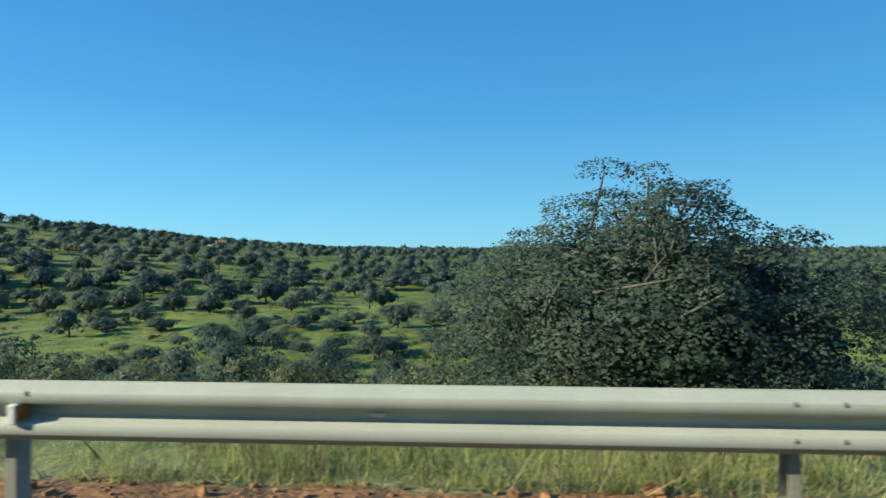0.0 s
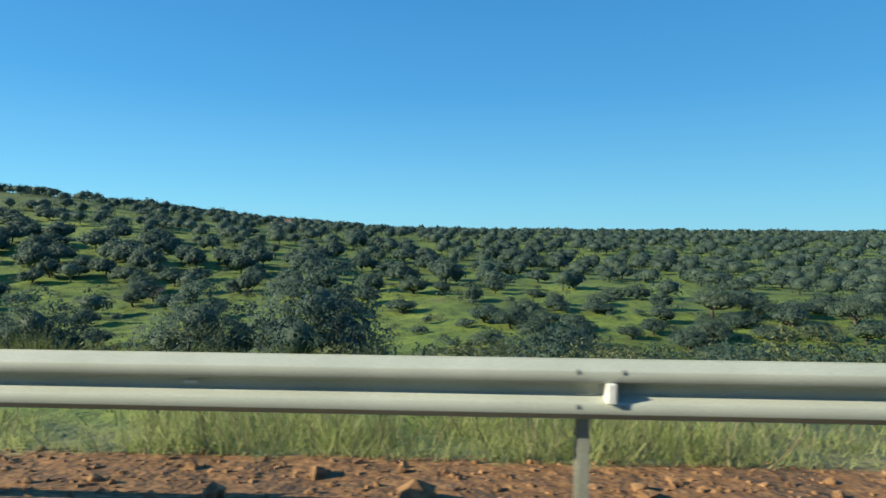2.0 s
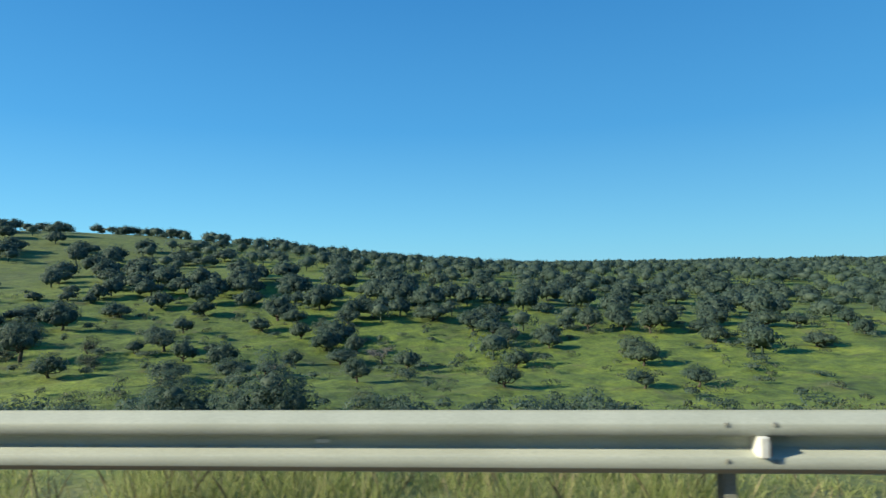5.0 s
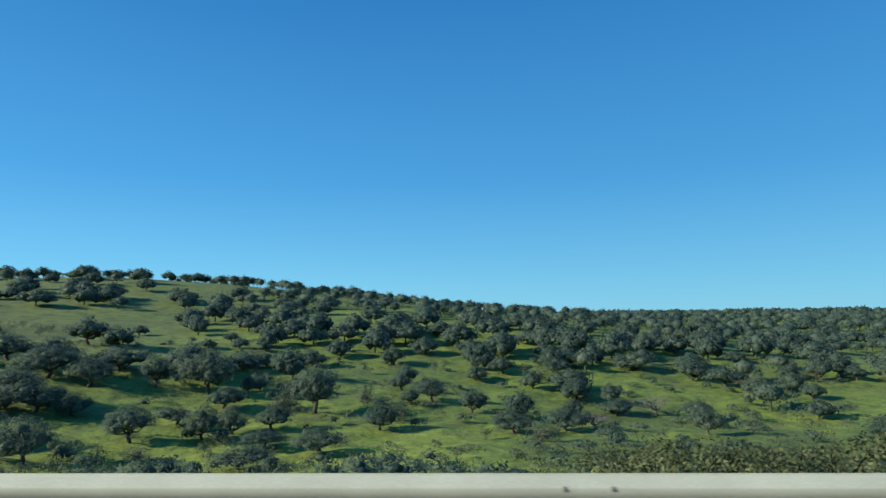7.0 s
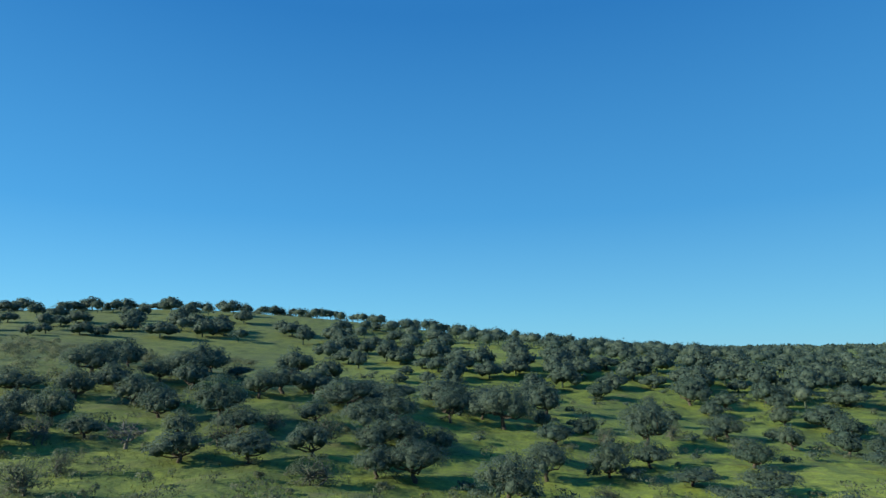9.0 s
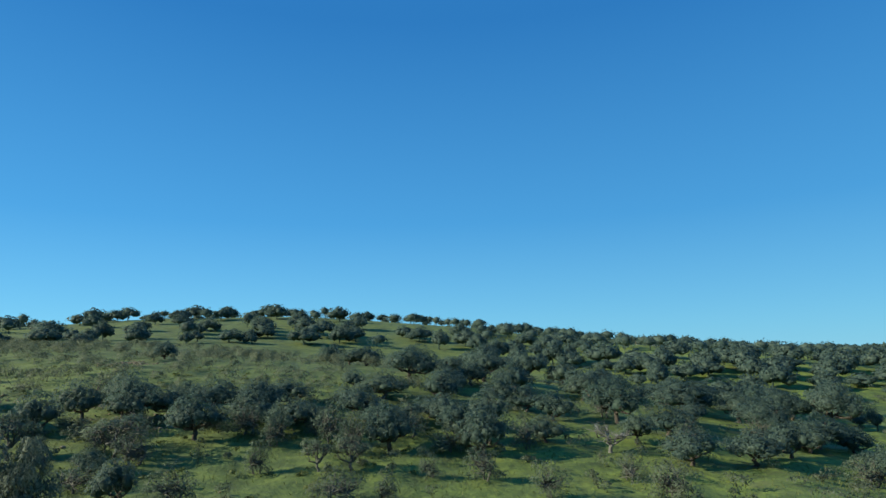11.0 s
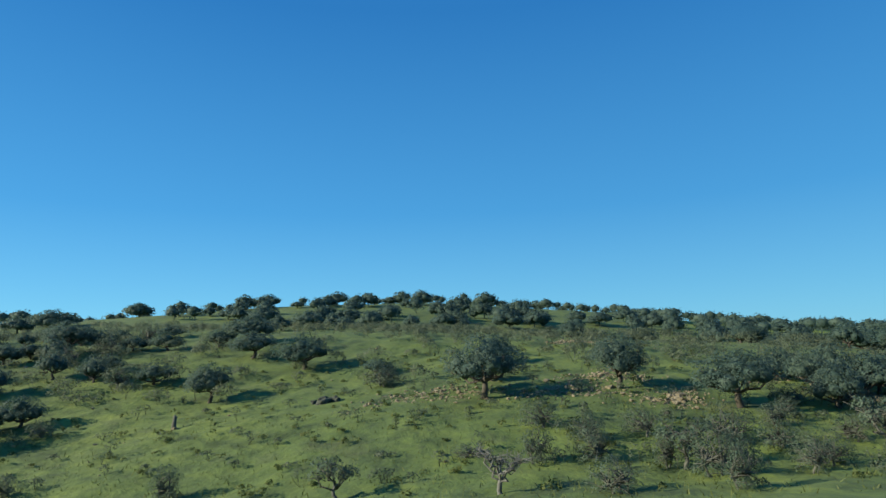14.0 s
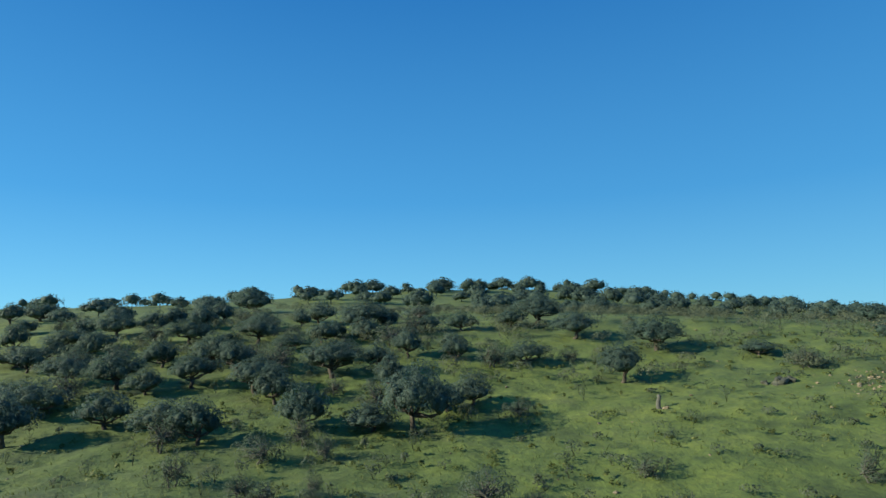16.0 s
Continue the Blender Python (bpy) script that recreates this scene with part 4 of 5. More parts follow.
def woods(seed, count, x0, x1, y0, y1, apart, label, per_tree=70, leaf=OAK_LEAF, leaf_size=0.85, high=(5, 8), wide=(7, 12), thin=None, group_apart=0.0):
    """Trees beyond counting, as one mesh: rough crowns of leaf clumps on short trunks."""
    rng = np.random.default_rng(seed)
    bits = []
    tries = rng.uniform((x0, y0), (x1, y1), (count * 4, 2))
    kept = []
    cells = {}
    for x, y in tries:
        if len(kept) >= count:
            break
        if thin is not None and rng.random() > thin(x, y):
            continue
        key = (int(x // apart), int(y // apart))
        if any(math.hypot(x - a, y - b) < apart for i in (-1, 0, 1) for j in (-1, 0, 1) for a, b in cells.get((key[0] + i, key[1] + j), ())):
            continue
        if len(PLANTED) and np.hypot(PLANTED[:, 0] - x, PLANTED[:, 1] - y).min() < group_apart:
            continue
        cells.setdefault(key, []).append((x, y))
        kept.append((x, y))
    kept = np.array(kept)
    zs = land(kept[:, 0], kept[:, 1])
    for (x, y), z in zip(kept, zs):
        h, w = rng.uniform(*high), rng.uniform(*wide)
        blobs = [((rng.normal(0, w * 0.06), rng.normal(0, w * 0.06), h * 0.6), (w * 0.38, w * 0.38, h * 0.38))]
        for k in range(5):
            a = k * 1.26 + rng.uniform(-0.5, 0.5)
            blobs.append(((w * 0.30 * math.cos(a), w * 0.30 * math.sin(a), h * rng.uniform(0.26, 0.55)), (w * 0.23, w * 0.23, h * 0.27)))
        v, f, n = leaf_cloud(rng, blobs, per_tree, leaf_size * w / 9, 1.3)
        tv, tf = tube([(0, 0, -0.5), (0, 0, h * 0.45)], (0.3, 0.2), 4)
        tv = np.array([tuple(p) for p in tv])
        for a, b, c in ((v, f, n), (tv, tf, tv * (1, 1, 0) + (0, 0, 0.01)), lumps(rng, blobs[:1], 0.9)):
            bits.append((np.asarray(a) + (x, y, z), b, c))
    return tagged(new("oak_wood", foliage("oak_wood", bits, leaf)), label, "woodland", kind="stuff")


def hill_thin(x, y):
    """Open grass on the hill's shoulder, closer trees towards the plain."""
    if x < -330:
        return 0.5 if y > 400 else 0.12
    return 0.7 if y > 290 else 0.5


def valley_thin(x, y):
    """Glades in the nearer pasture, closing up with distance and away from the hill."""
    open_glade = math.sin(x / 23 + 2 * math.sin(y / 31)) * math.sin(y / 17 + x / 60)
    return min(1.0, 0.1 + (y - 120) / 240 + max(0.0, x + 40) / 260) * (1.0 if open_glade < 0.2 else 0.2) * (1.0 if x > -60 else 0.45)


woods(5, 950, -900, 420, 250, 560, 8.0, "scattered dark holm oaks on the far hillside", 150, leaf_size=0.56, high=(5.5, 8), wide=(8, 13), thin=hill_thin, group_apart=8)
woods(6, 900, -700, 1300, 560, 1250, 13, "far woodland of dark oaks towards the horizon", 46, leaf_size=1.5)
woods(7, 700, -700, 2600, 1250, 2600, 24, "hazy treeline on the horizon", 30, leaf_size=3.4, high=(7, 11), wide=(16, 26))
woods(8, 480, -200, 420, 120, 300, 8.0, "dark holm oaks filling the valley pasture", 250, leaf_size=0.46, high=(4, 6.8), wide=(6.5, 11), thin=valley_thin, group_apart=6.5)


def scrub(seed, count, x0, x1, y0, y1, label, leaf, high, wide, size, per=60, stems=True, name="scrub", thin=None, core=0.0):
    """Low bushes beyond counting: thin stems and small leaves, as one mesh."""
    rng = np.random.default_rng(seed)
    parts = []
    spots = [(x, y) for x, y in rng.uniform((x0, y0), (x1, y1), (count, 2)) if thin is None or rng.random() < thin(x, y)]
    zs = land([p[0] for p in spots], [p[1] for p in spots])
    for (x, y), z in zip(spots, zs):
        h, w = rng.uniform(*high), rng.uniform(*wide)
        blobs = [((rng.normal(0, w * 0.2), rng.normal(0, w * 0.2), h * rng.uniform(0.45, 0.7)), (w * 0.36, w * 0.36, h * 0.36)) for k in range(4)]
        bits = [leaf_cloud(rng, blobs, int(per * rng.uniform(0.6, 1.4)), size, 1.8)]
        if core:
            bits.append(lumps(rng, blobs[:3], core))
        if stems:
            for k in range(3):
                sv, sf = limb(rng, (0, 0, -0.1), (rng.normal(0, w * 0.25), rng.normal(0, w * 0.25), h * rng.uniform(0.6, 1)), 0.03, 0.01, 0.05, 2, 3)
                sv = np.array([tuple(p) for p in sv])
                bits.append((sv, sf, rng.normal(0, 1, sv.shape)))
        parts += [(np.asarray(a) + (x, y, z), b, c) for a, b, c in bits]
    return tagged(new(name, foliage(name, parts, leaf)), label, "shrubs", kind="stuff")


scrub(21, 620, -540, -335, 84, 200, "low grey-green shrubs on the terraced slope", BRUSH_LEAF, (1.4, 3.2), (2.2, 4.6), 0.155, 210)
scrub(22, 420, -330, -20, 50, 185, "low scrub along the valley floor", BRUSH_LEAF, (0.7, 1.9), (1.2, 3.2), 0.16, 90)
scrub(33, 150, -300, -20, 85, 190, "dark low bushes in the valley pasture", OAK_LEAF, (0.9, 2.2), (1.6, 3.6), 0.17, 190, stems=False, core=0.5)
scrub(24, 320, -262, -125, 18, 62, "low tussocks of olive grass on the bank", OLIVE_GRASS, (0.25, 0.7), (0.8, 2.4), 0.1, 90, stems=False)
scrub(34, 150, -60, 90, 45, 125, "dark bushes between the trees of the valley side", OAK_LEAF, (1.0, 2.4), (1.8, 3.8), 0.17, 180, stems=False, core=0.35)
scrub(23, 240, -560, -230, 44, 80, "small bushes on the near grass slope", BRUSH_LEAF, (0.5, 1.6), (0.7, 2.2), 0.12, 90)
for k, (x0, x1) in enumerate(((-205, -197), (-172, -161), (-141, -128))):
    scrub(40 + k, 26, x0, x1, 8.5, 13, "olive-green scrub on the road embankment", SCRUB_LEAF, (0.6, 1.15), (0.9, 1.8), 0.045, 330)
scrub(25, 90, -66, 24, 13, 24, "olive-green scrub below the verge", SCRUB_LEAF, (0.6, 1.5), (1.0, 2.4), 0.06, 330, stems=False)
scrub(31, 80, -268, -135, 30, 78, "dark low bushes on the bank", OAK_LEAF, (0.8, 2.2), (1.4, 3.6), 0.16, 200, stems=False, core=0.5)
scrub(32, 110, -268, -135, 28, 80, "grey-green low bushes on the bank", BRUSH_LEAF, (0.6, 1.6), (1.2, 3.2), 0.13, 150)
scrub(30, 800, -540, -330, 40, 110, "small green tussocks over the hillside", OLIVE_GRASS, (0.25, 0.8), (0.4, 1.3), 0.13, 40, stems=False)
scrub(35, 260, -540, -330, 42, 110, "thin grey-green shrubs on the open slope", BRUSH_LEAF, (0.8, 2.0), (0.8, 2.0), 0.10, 110)
scrub(29, 130, -98, -58, 6, 12, "low olive brush along the edge of the bank", SCRUB_LEAF, (0.35, 0.8), (0.8, 1.7), 0.04, 240)
scrub(28, 170, -70, 60, 22, 52, "dark bushes on the bank below the verge", OAK_LEAF, (1.2, 3.0), (1.8, 4.2), 0.13, 300, core=0.3)
scrub(26, 90, -128, -70, 9, 15, "dry grey brush along the fence", SCRUB_LEAF, (0.5, 1.1), (0.9, 1.7), 0.055, 300)
scrub(27, 120, -200, 10, 36, 80, "dark bushes on the valley side", OAK_LEAF, (1.2, 3.0), (1.8, 4.2), 0.17, 220, core=0.3)

# trees close to the road
big = tufted(71, 320, 260, 0.046, DEEP_LEAF, "wide many-stemmed holm oak with pale limbs beside the road", "roadside_oak", stems=5, low=0.06, peak=0.46, round_off=1.9, skin=0.35, radius=0.5, core=0.84, limbs=0.1, ragged=0.3)
placed(big, 3.9, 14.1, 5.6, 10.3, turn=1.0)
two = tufted(72, 200, 170, 0.062, PALE_LEAF, "dense small-leaved oak with several trunks behind the fence", "roadside_oak", bark=BARK, stems=4, low=0.3, peak=0.25, round_off=3.2, skin=0.45, radius=0.75, core=0.86, limbs=0.3)
placed(two, -95.1, 12.6, 4.9, 5.0, turn=0.4)
placed(two, -92.7, 13.4, 4.6, 3.4, turn=2.1)
bush = oak(73, 7000, 0.085, SCRUB_LEAF, "round olive-coloured bush beside the fence", "bush", "bush", low=0.06, stems=3, bark=GREY_BARK, core=0.5)
placed(bush, -88.4, 16.2, 3.8, 3.2)
placed(bush, -99.4, 11.7, 2.1, 1.9)
placed(bush, -114.4, 12.0, 1.2, 1.5)
dark = oak(74, 7000, 0.115, label="dark bushy oak on the road embankment", name="embankment_oak", low=0.05, stems=3, core=0.5)
for x, y, h, w in ((-69.4, 41, 9.4, 11.0), (-72.2, 28, 5.4, 6.6), (-80.4, 28, 4.8, 6.0), (-89.6, 19.8, 3.6, 3.5), (-163.7, 30, 3.6, 5.2), (-191, 35, 2.6, 4.0), (-60, 26, 2.4, 3.4), (-153, 15, 2.4, 2.6)):
    placed(dark, x, y, h, w)
gum = tufted(75, 120, 90, 0.11, GUM_LEAF, "tall pale-leaved eucalyptus with a slender grey trunk", "eucalyptus", stems=2, low=0.12, peak=0.55, round_off=1.6, skin=0.2, radius=0.6, limbs=0.4, stretch=1.8)
placed(gum, -357.9, 38, 7.6, 5.0)
placed(gum, -354.4, 38.5, 6.9, 3.9)
small = tufted(76, 70, 50, 0.13, PALE_LEAF, "small grey-leaved oak on the grass slope", "young_oak", stems=2, low=0.2, peak=0.3, radius=0.65)
for x, y, h, w in ((-471.3, 33, 2.6, 3.2), (-468.3, 34, 2.0, 2.4), (-485, 44, 2.0, 2.2)):
    placed(small, x, y, h, w)
dead = bare_tree(81, "bleached leafless dead tree with crooked branches", twigs=130)
for x, y, h, w in ((-412.2, 43, 3.6, 3.6), (-186.6, 24, 2.6, 2.2), (-169.6, 127.5, 4.2, 6.0), (-309.5, 75, 3.6, 5.0), (-276, 92, 3.2, 5.0), (-186, 106, 3.0, 5.0), (-141, 148, 4.0, 6.0)):
    placed(dead, x, y, h, w, 4.0, 3.4)
grey = bare_tree(82, "nearly leafless grey young tree on the slope", GREY_BARK, 90, "bare_young_tree", "tree", PALE_LEAF)
for x, y, h, w in ((-372, 58, 5.0, 4.2), (-381, 51, 4.6, 3.6), (-362, 60, 4.6, 5.0), (-338, 60, 3.6, 3.2), (-341, 59, 3.4, 2.6), (-425, 47, 3.4, 3.0), (-398, 48, 4.0, 3.4)):
    placed(grey, x, y, h, w, 4.0, 3.4)
for model in (*OAKS, *FAR_OAKS, *FINE, *SPARSE, *TALL, big, two, bush, dark, gum, small, dead, grey):
    for ob in (*model.children_recursive, model):
        bpy.data.objects.remove(ob)


def stones(seed, count, boxes, size, mat, name, label, rough=False, heap=False):
    """Loose stones beyond counting, as one mesh of rough lumps."""
    rng = np.random.default_rng(seed)
    vs, fs = [], []
    bm = bmesh.new()
    if rough:
        bmesh.ops.create_cone(bm, cap_ends=True, segments=4, radius1=1.0, radius2=0.55, depth=1.1)
    else:
        bmesh.ops.create_icosphere(bm, subdivisions=1, radius=1.0)
    bm.verts.index_update()
    ball, tri = np.array([tuple(v.co) for v in bm.verts]), [[v.index for v in f.verts] for f in bm.faces]
    bm.free()
    for x0, x1, y0, y1 in boxes:
        p = rng.uniform((x0, y0), (x1, y1), (count, 2))
        if heap:
            p = np.array(((x0 + x1) / 2, (y0 + y1) / 2)) + rng.normal(0, 0.27, (count, 2)) * (x1 - x0, y1 - y0)
            p[:, 1] += 0.8 * np.sin(p[:, 0] * 0.9)
        z = land(p[:, 0], p[:, 1])
        for (x, y), h in zip(p, z):
            s = size * rng.lognormal(0, 0.5)
            a = rng.uniform(0, 6.28)
            q = ball * rng.uniform(0.55, 1.1, 3) * (1, 1, 0.75) + rng.normal(0, 0.13, ball.shape)
            c, d = math.cos(a), math.sin(a)
            q = np.stack([q[:, 0] * c - q[:, 1] * d, q[:, 0] * d + q[:, 1] * c, q[:, 2]], -1) * s + (x, y, h + 0.15 * s)
            k = len(vs)
            vs += q.tolist()
            fs += [[i + k for i in t] for t in tri]
    return tagged(new(name, mesh_of(name, vs, fs, mat)), label, "stones", kind="stuff")


RUBBLE = ((-428, -411, 73, 80), (-411, -396, 71, 77), (-396, -388, 67, 73), (-402, -391, 78, 84), (-381, -373, 80, 86), (-372, -361, 71, 78), (-400, -390, 113, 119))
stones(91, 480, RUBBLE, 0.12, STONE, "rubble", "tan stone rubble along a terrace of the slope", heap=True)
stones(92, 160, ((-520, -340, 50, 130),), 0.12, STONE, "field_stones", "scattered pale field stones in the grass")
stones(93, 18000, ((-182, 8, 3.3, 4.7),), 0.021, GRAVEL, "gravel", "brown gravel and clods along the guardrail", rough=True)
stones(94, 3000, ((-182, 8, 3.2, 4.5),), 0.026, GRAVEL, "clods", "larger brown clods and stones on the verge")


def boulder(x, y, s, seed):
    rng = np.random.default_rng(seed)
    bm = bmesh.new()
    bmesh.ops.create_icosphere(bm, subdivisions=3, radius=1.0)
    for v in bm.verts:
        v.co *= 1 + 0.55 * noise.noise(v.co * 1.3 + Vector((seed, 0, 0))) + 0.3 * abs(noise.noise(v.co * 3.1))
        v.co = Vector((v.co.x * s * 1.4, v.co.y * s, v.co.z * s * 0.95))
    ob = part("boulder", bm, ROCK, None)
    ob.location, ob.rotation_euler.z = (x, y, z_at(x, y) + s * 0.2), rng.uniform(0, 6)
    return tagged(ob, "weathered dark boulder in the pasture", "boulder", "boulders")


for k, (x, y, s) in enumerate(((-434.7, 80, 0.75), (-433.2, 80.5, 0.55), (-436.2, 80.8, 0.4))):
    boulder(x, y, s, k)
rng = np.random.default_rng(4)
stump = thing("tree_stump", -451.8, 73.5, z_at(-451.8, 73.5), "tall broken grey tree stump in the grass", "stump")
v, f = joined([limb(rng, (0, 0, -0.3), (0.05, 0, 1.6), 0.34, 0.2, 0.03, 6, 9), limb(rng, (0, 0, 0.9), (0.4, 0.1, 1.5), 0.12, 0.05, 0.05, 3, 6)])
part("trunk", smooth(mesh_of("trunk", v, f, GREY_BARK)), None, stump)


def blades(seed, count, x0, x1, y0, y1, high, width, mat, name, label, lean=0.35, clump=0.35, bent=True):
    """Grass beyond counting: narrow bent blades as one mesh."""
    rng = np.random.default_rng(seed)
    p = rng.uniform((x0, y0), (x1, y1), (count, 2))
    patch = np.sin(p[:, 0] * 1.7 + 2 * np.sin(p[:, 1] * 2.1)) + np.sin(p[:, 0] * 0.63 + 1) + 0.8 * np.sin(p[:, 0] * 4.1 + p[:, 1] * 3)
    keep = rng.random(count) < np.clip(0.62 + clump * patch, 0.06, 1)
    p, patch = p[keep], patch[keep]
    n = len(p)
    h = rng.uniform(*high, n) * (1 + 0.22 * patch)
    a = rng.uniform(0, 6.283, n)
    side = np.stack([np.cos(a), np.sin(a), 0 * a], -1) * (width * rng.uniform(0.6, 1.5, n))[:, None]
    tip = np.stack([rng.normal(0, lean, n), rng.normal(0, lean, n), np.ones(n)], -1) * h[:, None]
    b = np.stack([p[:, 0], p[:, 1], land(p[:, 0], p[:, 1]) - 0.02], -1)
    mid = b + tip * (0.55, 0.55, 0.62)
    v = np.stack([b - side, b + side, mid + side * 0.7, b + tip, mid - side * 0.7] if bent else [b - side, b + side, b + tip], 1)
    k = v.shape[1]
    return tagged(new(name, mesh_of(name, v.reshape(-1, 3), np.arange(n * k).reshape(-1, k), mat)), label, "grass", kind="stuff")


blades(101, 240000, -186, 10, 4.55, 5.9, (0.07, 0.24), 0.0055, GRASS_LEAF, "grass", "pale green verge grass behind the guardrail", 0.5, 0.3, bent=False)
blades(107, 10000, -186, 10, 4.7, 6.0, (0.25, 0.5), 0.004, GRASS_LEAF, "tall_verge_grass", "taller clumps of grass in the verge", 0.35, 0.55)
blades(102, 45000, -128, 12, 5.8, 16, (0.12, 0.3), 0.012, OLIVE_GRASS, "tall_grass", "tall green grass and weeds towards the fence", 0.4)
blades(108, 42000, -130, -62, 8.3, 12.6, (0.35, 0.8), 0.008, OLIVE_GRASS, "bank_grass", "tall olive grass along the fence", 0.25, 0.4)
blades(103, 12000, -186, 10, 4.5, 6.0, (0.2, 0.45), 0.005, STRAW, "dry_grass", "dry straw-coloured stalks in the verge", 0.35)
blades(104, 9000, -132, -70, 9.0, 13, (0.8, 1.5), 0.007, STRAW, "dry_stalks", "tall dry stalks along the fence line", 0.12)
blades(105, 14000, -128, -76, 10.5, 17, (0.2, 0.4), 0.02, FLOWER, "yellow_weeds", "yellow flowering weeds beyond the fence", 0.3, 0.5)
blades(106, 30000, -540, -140, 36, 75, (0.15, 0.4), 0.035, OLIVE_GRASS, "slope_grass", "tufts of pasture grass on the near slope", 0.5, 0.45)

# ---- guardrail ----
RAIL_Y, RAIL_TOP, POST_X, STEP = 2.93, 0.678, 1.615, 4.0
rail = thing("guardrail", POST_X, RAIL_Y, 0, "galvanised steel W-beam guardrail on posts along the road", "guardrail")


def beam():
    """One W-shaped panel, 4 m long, road side towards -y."""
    outline = []
    bends = ((0.0, 0.036), (0.020, 0.036), (0.026, 0.031), (0.049, -0.039), (0.055, -0.046), (0.104, -0.048), (0.111, -0.043), (0.143, 0.020), (0.148, 0.027), (0.155, 0.029))
    for side in (-1, 1):
        for off, deep in bends[::-1] if side < 0 else bends[1:]:
            outline.append((0.155 + side * off, deep))
    bm = bmesh.new()
    rows = []
    for x in (0.0, STEP):
        front = [bm.verts.new((x, y, z - 0.310)) for z, y in outline]
        back = [bm.verts.new((x, y + 0.004, z - 0.310)) for z, y in outline]
        rows.append((front, back))
    (f0, b0), (f1, b1) = rows
    for i in range(len(outline) - 1):
        bm.faces.new((f0[i], f1[i], f1[i + 1], f0[i + 1]))
        bm.faces.new((b0[i + 1], b1[i + 1], b1[i], b0[i]))
        bm.faces.new((f0[i], f0[i + 1], b0[i + 1], b0[i]))
        bm.faces.new((f1[i + 1], f1[i], b1[i], b1[i + 1]))
    bm.faces.new((f0[0], b0[0], b1[0], f1[0]))
    bm.faces.new((f0[-1], f1[-1], b1[-1], b0[-1]))
    bmesh.ops.recalc_face_normals(bm, faces=bm.faces)
    for f in bm.faces:
        f.smooth = len(f.verts) == 4 and abs(f.normal.x) < 0.5
    for e in bm.edges:
        e.smooth = len(e.link_faces) == 2 and e.calc_face_angle(0) < radians(65)
    me = bpy.data.meshes.new("beam_panel")
    bm.to_mesh(me)
    bm.free()
    me.materials.append(ZINC)
    return me


def post_mesh():
    """A C-shaped steel post with its open side along the road."""
    bm = bmesh.new()
    box(bm, 0.027, 0.112, 0.02, 0.006, 0.10, 1.16, 0.002)
    box(bm, 0, 0.062, 0.02, 0.060, 0.006, 1.16, 0.002)
    box(bm, 0, 0.162, 0.02, 0.060, 0.006, 1.16, 0.002)
    box(bm, 0, 0.048, 0.48, 0.09, 0.022, 0.12, 0.003)
    me = bpy.data.meshes.new("post")
    bm.to_mesh(me)
    bm.free()
    me.materials.append(ZINC_POST)
    return me


def bolt_mesh():
    bm = bmesh.new()
    turn = Matrix.Rotation(radians(90), 4, "X")
    bmesh.ops.create_cone(bm, cap_ends=True, segments=10, radius1=0.014, radius2=0.011, depth=0.008, matrix=turn)
    bmesh.ops.create_cone(bm, cap_ends=True, segments=6, radius1=0.007, radius2=0.006, depth=0.004, matrix=Matrix.Translation((0, -0.005, 0)) @ turn)
    me = bpy.data.meshes.new("bolt")
    bm.to_mesh(me)
    bm.free()
    me.materials.append(BOLT)
    return me


BEAM, POST, BOLT_MESH = beam(), post_mesh(), bolt_mesh()
# pale plate shaping the bright highlight of a slot hole at mid-span
bm = bmesh.new()
box(bm, 0, 0.028, 0, 0.07, 0.006, 0.018, 0.002)
SLOT_HIGHLIGHT = bpy.data.meshes.new("stamp_plate")
bm.to_mesh(SLOT_HIGHLIGHT)
bm.free()
SLOT_HIGHLIGHT.materials.append(ALU)
for k in range(-150, 9):
    part("beam_panel", BEAM, None, rail).location = (k * STEP, 0, RAIL_TOP)
    part("post", POST, None, rail).location = (k * STEP - 0.01, 0, 0)
    if -60 <= k <= 2:
        for dx in (-0.065, 0.16):
            for dz in (-0.052, -0.225):
                part("bolt", BOLT_MESH, None, rail).location = (k * STEP + dx, -0.046, RAIL_TOP + dz)
        part("stamp_plate", SLOT_HIGHLIGHT, None, rail).location = (k * STEP + 1.95, 0, RAIL_TOP - 0.155)
        if k % 2:
            bm = bmesh.new()
            box(bm, 0, -0.02, 0, 0.045, 0.105, 0.10, 0.006)
            mark = part("reflector", bm, WHITE, rail, "white reflector block bolted into the beam")
            mark.location = (k * STEP + 0.10, 0, RAIL_TOP - 0.155)
            bm = bmesh.new()
            box(bm, 0.0245, -0.025, 0, 0.006, 0.085, 0.082, 0.002)
            part("lens", bm, AMBER, mark, "amber reflecting lens")


